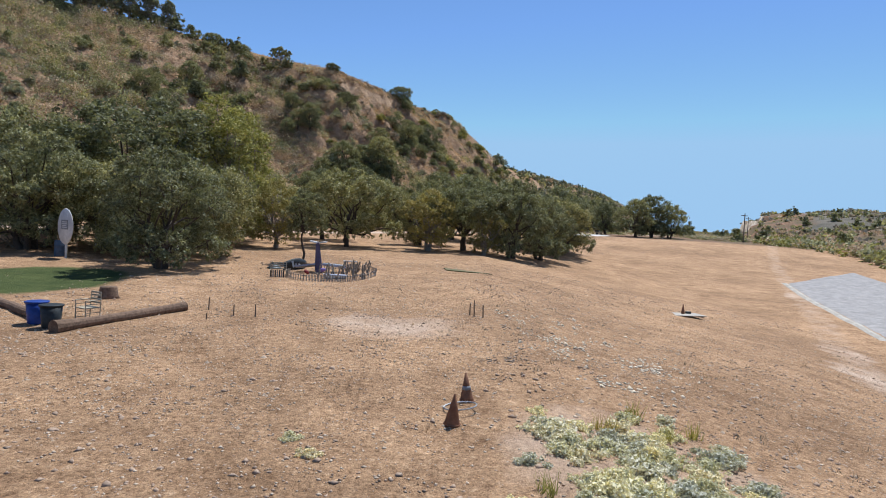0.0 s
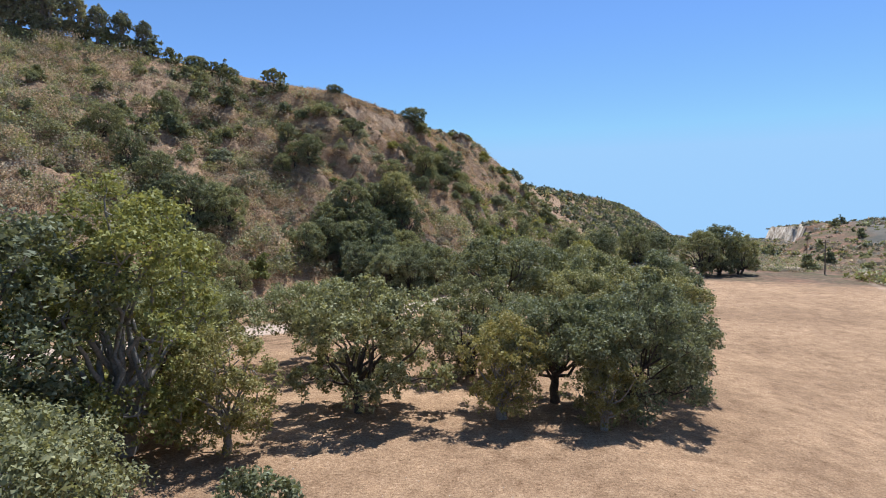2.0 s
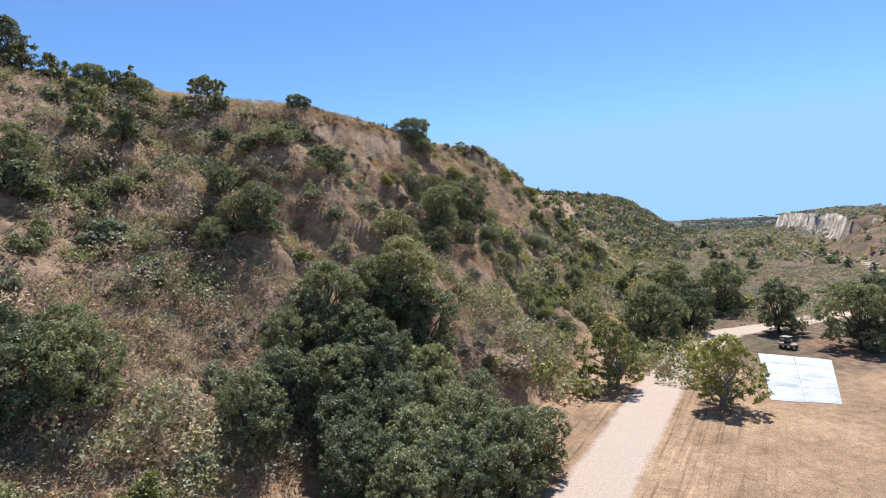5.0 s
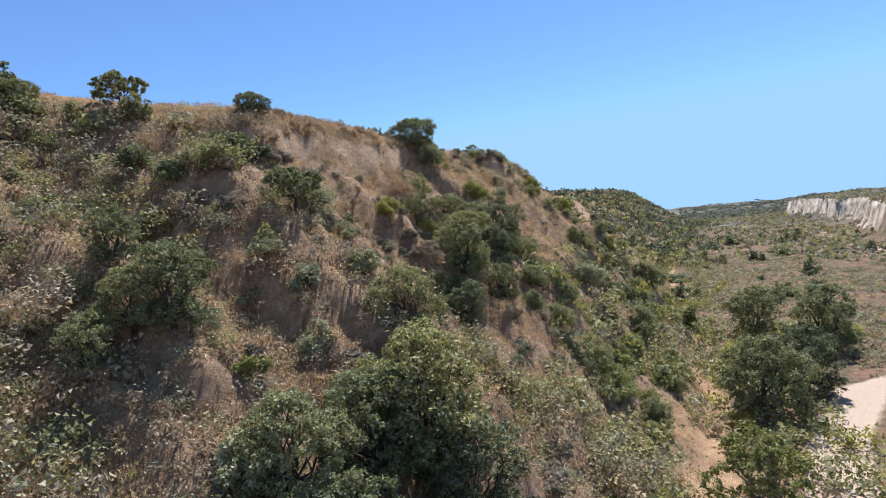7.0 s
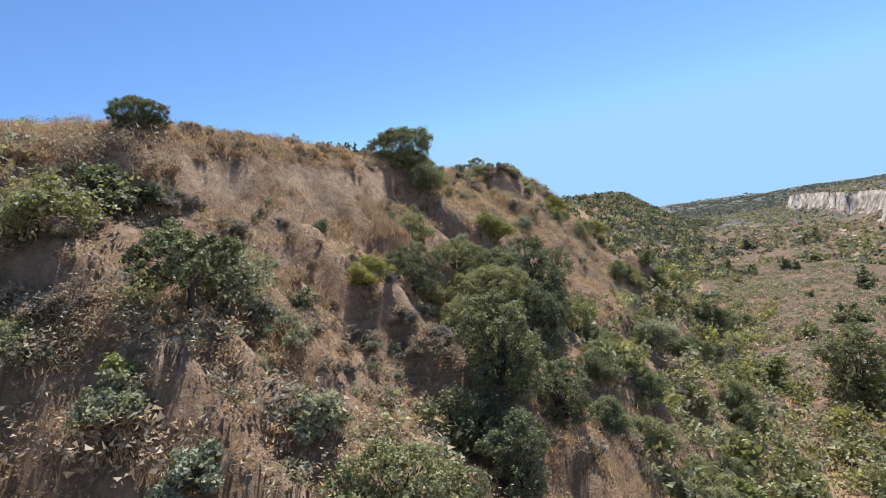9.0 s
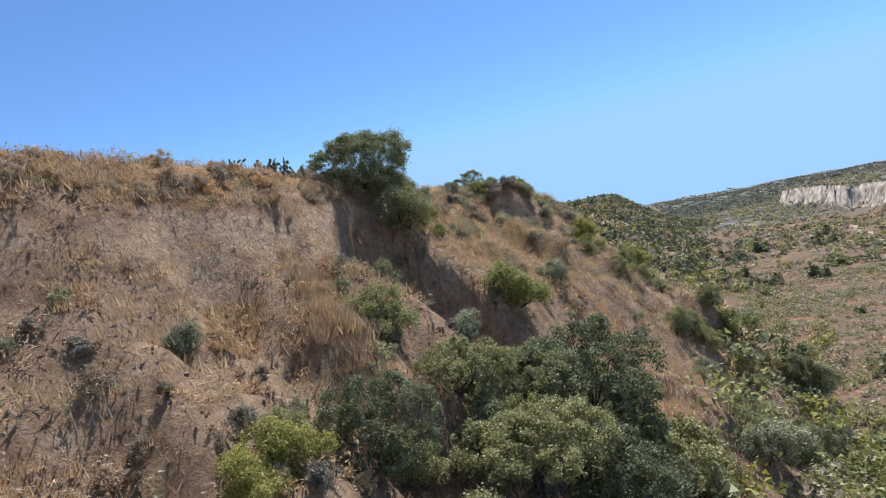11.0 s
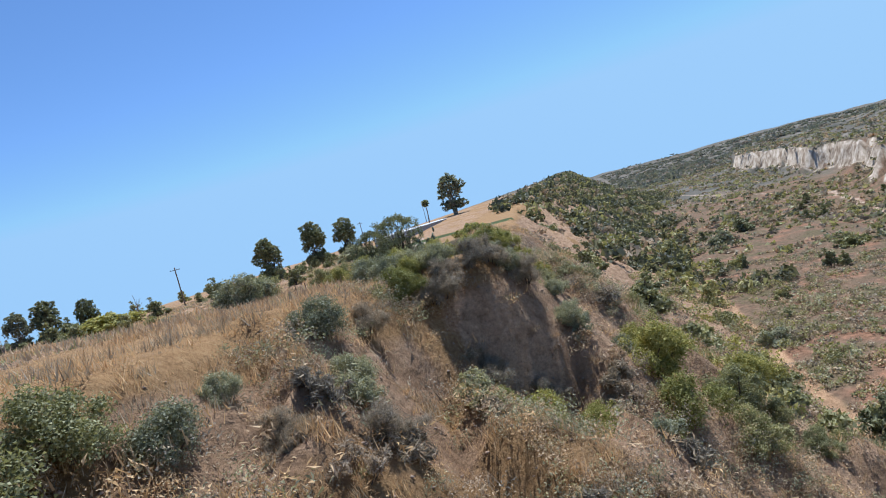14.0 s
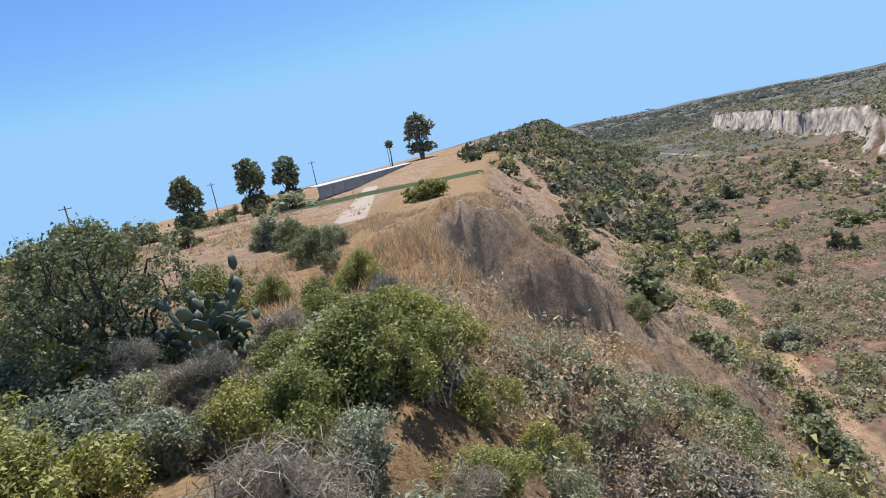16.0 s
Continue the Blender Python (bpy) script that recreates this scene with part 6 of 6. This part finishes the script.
def drape(name, a, b, c, d, lift, mat, nu, nv):
    """A sheet laid over the ground between the lines a-b and d-c, with its edges turned down."""
    bm = bmesh.new()
    rows = []
    for i in range(nu + 1):
        row = []
        for j in range(nv + 1):
            p = Vector(a).lerp(Vector(b), i / nu).lerp(Vector(d).lerp(Vector(c), i / nu), j / nv)
            edge = i in (0, nu) or j in (0, nv)
            row.append(bm.verts.new((p.x, p.y, h_at(p.x, p.y) + (lift - 0.12 if edge else lift))))
        rows.append(row)
    for i in range(nu):
        for j in range(nv):
            bm.faces.new((rows[i][j], rows[i + 1][j], rows[i + 1][j + 1], rows[i][j + 1]))
    return bm_mesh(name, bm, mat)


lot = tagged(new("pavement", drape("pavement", (29.5, 36.5, 0), (41, 70, 0), (58, 84, 0), (49, 40, 0), 0.09, ASPHALT, 34, 20)), "worn grey asphalt lot beside the bare flat", "pavement", kind="structure")
part("edge_strip", drape("edge_strip", (28.9, 36.5, 0), (40.4, 70, 0), (41.1, 70, 0), (29.6, 36.5, 0), 0.13, BOARDS, 40, 3), lot, "pale concrete edge strip")

shed = thing("storage_shed", -21.0, 38.2, "pale grey storage shed under the oaks", "shed", 12)
box("wall", (5.2, 2.2, 2.2), (0, 0, 1.15), GREYWALL, shed, (0, 0, 0), 0.03)
box("roof", (5.5, 2.5, 0.12), (0, 0, 2.32), GREYPAINT, shed, (0, 0, 0), 0.03)
box("door", (0.9, 0.05, 1.9), (-1.2, -1.12, 1.0), GREYPAINT, shed, (0, 0, 0), 0.01)

slab = new("concrete_pad")
tagged(slab, "pale concrete pad on the flat beside the track", "concrete pad")
ca, cb, cc, cd = (Vector((x, y, 0)) for x, y in ((21.6, 126.6), (27.8, 124.4), (37.7, 142), (30.8, 147.6)))


def pad_corner(u, v):
    return tuple(ca.lerp(cb, u).lerp(cd.lerp(cc, u), v))


for i in range(2):
    for j in range(4):
        u0, u1, v0, v1 = i / 2 + 0.003, (i + 1) / 2 - 0.003, j / 4 + 0.002, (j + 1) / 4 - 0.002
        part("panel", drape("panel", pad_corner(u0, v0), pad_corner(u1, v0), pad_corner(u1, v1), pad_corner(u0, v1), 0.16, CONCRETE, 8, 10), slab)
cart = thing("utility_cart", 36.0, 149.2, "small pale utility cart parked at the pad", "cart", 30)
box("bed", (1.3, 2.4, 0.25), (0, 0, 0.65), BEIGE, cart, (0, 0, 0), 0.04)
box("roof", (1.2, 1.3, 0.06), (0, 0.3, 1.75), BEIGE, cart, (0, 0, 0), 0.03)
box("seat", (1.1, 0.5, 0.35), (0, 0.1, 0.95), DARKPLASTIC, cart, (0, 0, 0), 0.05)
for sx in (-0.58, 0.58):
    for sy in (-0.25, 0.85):
        rod("roof_post", (sx, sy, 0.75), (sx, sy, 1.73), 0.02, 0.02, STEEL, cart, 6)
    for sy in (-0.8, 0.8):
        w = lathe("wheel", [(0.20, -0.08), (0.27, -0.06), (0.27, 0.06), (0.20, 0.08)], DARKPLASTIC, cart, 16)
        w.matrix_local = pose(sx, sy, 0.27, 0, 90, 0)

pipe = new("old_pipe")
tagged(pipe, "long rusty pipe lying down the slope", "pipe")
p0, p1 = (-16.9, 181.6, h_at(-16.9, 181.6) + 0.25), (-12.0, 179.4, h_at(-12.0, 179.4) + 0.3)
rod("tube", p0, p1, 0.06, 0.06, RUSTY, pipe, 8)

for k in range(6):
    x, y = -17.6 + 0.78 * k, 215.8 - 0.62 * k
    post = thing("fence_post", x, y, "dark weathered fence post in dry grass", "post", 30 * k, "old fence line")
    rod("shaft", (0, 0, -0.2), (0.05 * math.sin(k), 0.04 * math.cos(2 * k), 1.25), 0.055, 0.045, WOOD, post, 7)


def utility_pole(x, y, tall):
    p_ = thing("utility_pole", x, y, "wooden utility pole with a crossarm", "pole", 20, "utility poles")
    rod("shaft", (0, 0, -0.3), (0, 0, tall), 0.16, 0.11, WOOD, p_, 8)
    box("crossarm", (2.2, 0.12, 0.12), (0, 0.12, tall - 0.6), WOOD, p_)
    for sx in (-0.95, -0.4, 0.4, 0.95):
        lathe("insulator", [(0.05, tall - 0.54), (0.06, tall - 0.48), (0.03, tall - 0.40)], GREYPAINT, p_, 8).location = (sx, 0.12, 0)


for x, y, tall in ((-58, 310, 9), (-46, 372, 9), (-18, 392, 9), (12, 470, 9), (111, 227, 9), (78, 160, 8)):
    utility_pole(x, y, tall)

house = new("greenhouse")
tagged(house, "long low greenhouse with a milky white roof beyond the fields", "greenhouse")
g0, g1 = Vector((-15, 318, 0)), Vector((16, 432, 0))
across = Vector((g1.y - g0.y, -(g1.x - g0.x), 0)).normalized()
zg = h_at(0, 370)
bays = 12
for k in range(bays):
    a, b = g0.lerp(g1, (k + 0.02) / bays), g0.lerp(g1, (k + 0.98) / bays)
    near = [a + across * 2, b + across * 2]
    sheet("wall", [(*near[0].xy, zg + 2.0), (*near[1].xy, zg + 2.0), (*(near[1] - across * 0.12).xy, zg + 2.0), (*(near[0] - across * 0.12).xy, zg + 2.0)], 2.6, GREYPAINT, house)
    mid = [a, b]
    sheet("roof", [(*(near[0] + across * 0.3).xy, zg + 2.05), (*(near[1] + across * 0.3).xy, zg + 2.05), (*mid[1].xy, zg + 2.35), (*mid[0].xy, zg + 2.35)], 0.08, PLASTIC_ROOF, house)
    far_ = [a - across * 3.2, b - across * 3.2]
    sheet("roof", [(*mid[0].xy, zg + 2.35), (*mid[1].xy, zg + 2.35), (*far_[1].xy, zg + 2.05), (*far_[0].xy, zg + 2.05)], 0.08, PLASTIC_ROOF, house)

palm = thing("palm_tree", 11, 440, "tall palm with a small round head beyond the fields", "tree")
rod("trunk", (0, 0, -0.3), (0.3, 0, 9.0), 0.28, 0.2, WOOD, palm, 8, "", 0.05, 5)
r = np.random.default_rng(9)
d = r.normal(0, 1, (500, 3))
d /= np.linalg.norm(d, axis=1)[:, None]
q = leaves(r, np.array((0.3, 0, 9.3)) + d * r.uniform(0.3, 1.5, (500, 1)), d, np.full(500, 0.7), 0.2, 2.4)
part("crown", leaf_mesh("crown", q, [DARK], np.zeros(500)), palm)


def dead_tree(x, y, tall, seed):
    t = thing("dead_tree", x, y, "bare grey dead tree on the skyline", "tree", 0, "dead trees")
    r2 = np.random.default_rng(seed)
    tubes = [limb(r2, (0, 0, -0.3), (0.2, 0, tall * 0.6), 0.16, 0.08, 6, 0.03)]
    for k in range(9):
        z = tall * r2.uniform(0.25, 0.6)
        tubes.append(limb(r2, (0.05, 0, z), (r2.normal(0, 0.14) * tall, r2.normal(0, 0.14) * tall, z + tall * r2.uniform(0.2, 0.45)), 0.06, 0.015, 5, 0.05))
    part("trunk", tubes_mesh("trunk", tubes, PALEBARK), t)


dead_tree(-70, 314, 6, 1)
dead_tree(-60, 250, 5, 2)

# prickly pears: flat oval pads, one on another
bm = bmesh.new()
bmesh.ops.create_icosphere(bm, subdivisions=1, radius=1.0)
bmesh.ops.scale(bm, vec=(0.12, 0.03, 0.16), verts=bm.verts)
bmesh.ops.translate(bm, vec=(0, 0, 0.15), verts=bm.verts)
PAD = bm_mesh("pad", bm, CACTUS, True)


def prickly_pear(x, y, wide, pads, seed, tall=1.0):
    c = thing("prickly_pear", x, y, "blue-green prickly pear cactus in dry brush", "cactus", 0, "prickly pears")
    r2 = np.random.default_rng(seed)
    tips = [pose(r2.normal(0, wide * 0.22), r2.normal(0, wide * 0.22), -0.05, r2.normal(0, 15), r2.normal(0, 15), r2.uniform(0, 360)) for _ in range(max(3, pads // 9))]
    for k in range(pads):
        j = int(r2.integers(0, len(tips)))
        ob = part("pad", PAD, c)
        ob.matrix_local = tips[j]
        s = r2.uniform(0.8, 1.25)
        ob.scale = (s, s, s)
        nxt = tips[j] @ pose(r2.normal(0, 0.09), 0, 0.255 * s, r2.normal(0, 18), r2.normal(0, 26), r2.uniform(-70, 70))
        if nxt.translation.z > tall or r2.random() < 0.15:
            nxt = pose(r2.normal(0, wide * 0.24), r2.normal(0, wide * 0.24), -0.05, r2.normal(0, 15), r2.normal(0, 15), r2.uniform(0, 360))
        tips[j] = nxt
        if r2.random() < 0.25:
            tips.append(ob.matrix_local @ pose(0.1, 0, 0.22 * s, r2.normal(0, 15), 35, r2.uniform(-60, 60)))


prickly_pear(-8.3, 204.0, 2.7, 520, 1, 2.5)
for k, (x, y, w, n) in enumerate(((-24.5, 173, 2.8, 110), (-26.6, 171.8, 2.6, 100), (-28.8, 170.2, 2.6, 100), (-23.6, 176, 2.2, 80), (-31, 168, 2.6, 90), (-35, 163, 2.6, 80))):
    prickly_pear(x, y, w, n, 10 + k)

# low flowering mounds and tufts near the start
MOUND = stock_of((make_shrub("flower_mound", 61, 0.22, 0.62, BLOOM, 1500, 0.026, 11), 0.62), (make_shrub("flower_mound", 62, 0.20, 0.55, GREY_BLOOM, 1500, 0.026, 10), 0.55))
set_out(MOUND, [(0, 3.7, 5.75, 0.75), (1, 3.2, 7.0, 0.6), (0, 3.9, 7.0, 0.8), (1, 4.4, 7.2, 0.7), (0, 4.9, 7.0, 0.8), (1, 5.3, 6.4, 0.8), (0, 5.2, 5.6, 0.75), (1, 2.6, 6.0, 0.5), (0, 3.6, 7.9, 0.6), (1, 4.4, 8.2, 0.7),
                (1, 3.4, 6.4, 0.7), (0, 4.2, 6.4, 0.8), (1, 4.7, 5.7, 0.75), (0, 4.1, 5.2, 0.7), (1, 5.6, 5.0, 0.7), (0, 3.2, 5.0, 0.6), (1, 4.0, 7.6, 0.7), (0, 5.0, 7.8, 0.75), (1, 6.1, 6.3, 0.7), (0, 6.0, 5.6, 0.7), (0, 5.4, 8.4, 0.7), (1, 5.7, 7.4, 0.8), (0, 2.3, 4.7, 0.5), (1, 4.7, 4.9, 0.6)], "low mound of pale grey-green flowers on sandy ground", "flowers", "flower mounds", 0.05)
set_out(MOUND, [(0, 4.7, 9.0, 0.7), (1, 5.6, 9.3, 0.6), (0, -1.0, 6.4, 0.45), (1, -0.6, 5.8, 0.4), (0, 3.0, 8.4, 0.5), (1, 6.2, 8.0, 0.6)], "low mound of pale grey-green flowers on sandy ground", "flowers", "flower mounds", 0.05)
rt = np.random.default_rng(31)
more = [(int(rt.integers(0, 2)), float(4.5 + 1.75 * a * math.cos(b)), float(6.5 + 2.1 * a * math.sin(b)), float(rt.uniform(0.5, 1.0))) for a, b in zip(rt.random(34) ** 0.5, rt.uniform(0, 6.283, 34))]
set_out(MOUND, more, "low mound of pale grey-green flowers on sandy ground", "flowers", "flower mounds", 0.05)
p = np.array([(x, y, h_at(x, y)) for x, y in ((4.3, 6.3), (4.1, 8.0), (5.2, 8.0), (2.7, 5.1), (5.9, 8.6), (5.0, 9.3))])
scatter("yellow_tufts", "yellow-green grass tufts among the flowers", "grass", p, np.full(len(p), 0.8), rt, [YELLOW, FRESH], 3, 60, 0.05, 0.2, 0.5, 0.0, 0.4)

# loose stones and clods on the flat
xy = np.stack([rt.uniform(-14, 20, 5200), rt.uniform(1, 46, 5200)], 1)
xy = xy[rt.random(len(xy)) < np.clip(1.3 - xy[:, 1] / 40, 0.12, 1) * smooth(-0.5, 0.5, fbm(xy[:, 0] / 5, xy[:, 1] / 5, 121))]
n = len(xy)
base = np.array([(1, 0, 0), (0, 1, 0), (-1, 0, 0), (0, -1, 0), (0, 0, 0.8)], float)
tri = np.array([(0, 1, 4), (1, 2, 4), (2, 3, 4), (3, 0, 4)])
size = 0.02 + 0.055 * rt.random(n) ** 3
v = base[None] * rt.uniform(0.6, 1.4, (n, 5, 3)) * size[:, None, None]
turn = rt.uniform(0, 6.283, n)
c, s = np.cos(turn)[:, None], np.sin(turn)[:, None]
v = np.stack([v[..., 0] * c - v[..., 1] * s, v[..., 0] * s + v[..., 1] * c, v[..., 2]], -1)
v += np.stack([xy[:, 0], xy[:, 1], height(xy[:, 0], xy[:, 1]) - 0.004], 1)[:, None]
f = (tri[None] + (np.arange(n) * 5)[:, None, None]).reshape(-1)
tagged(new("loose_stones", mesh_of("loose_stones", v.reshape(-1, 3), np.full(4 * n, 3), f, [STONE])), "loose stones and dry clods on bare earth", "stones", kind="stuff")
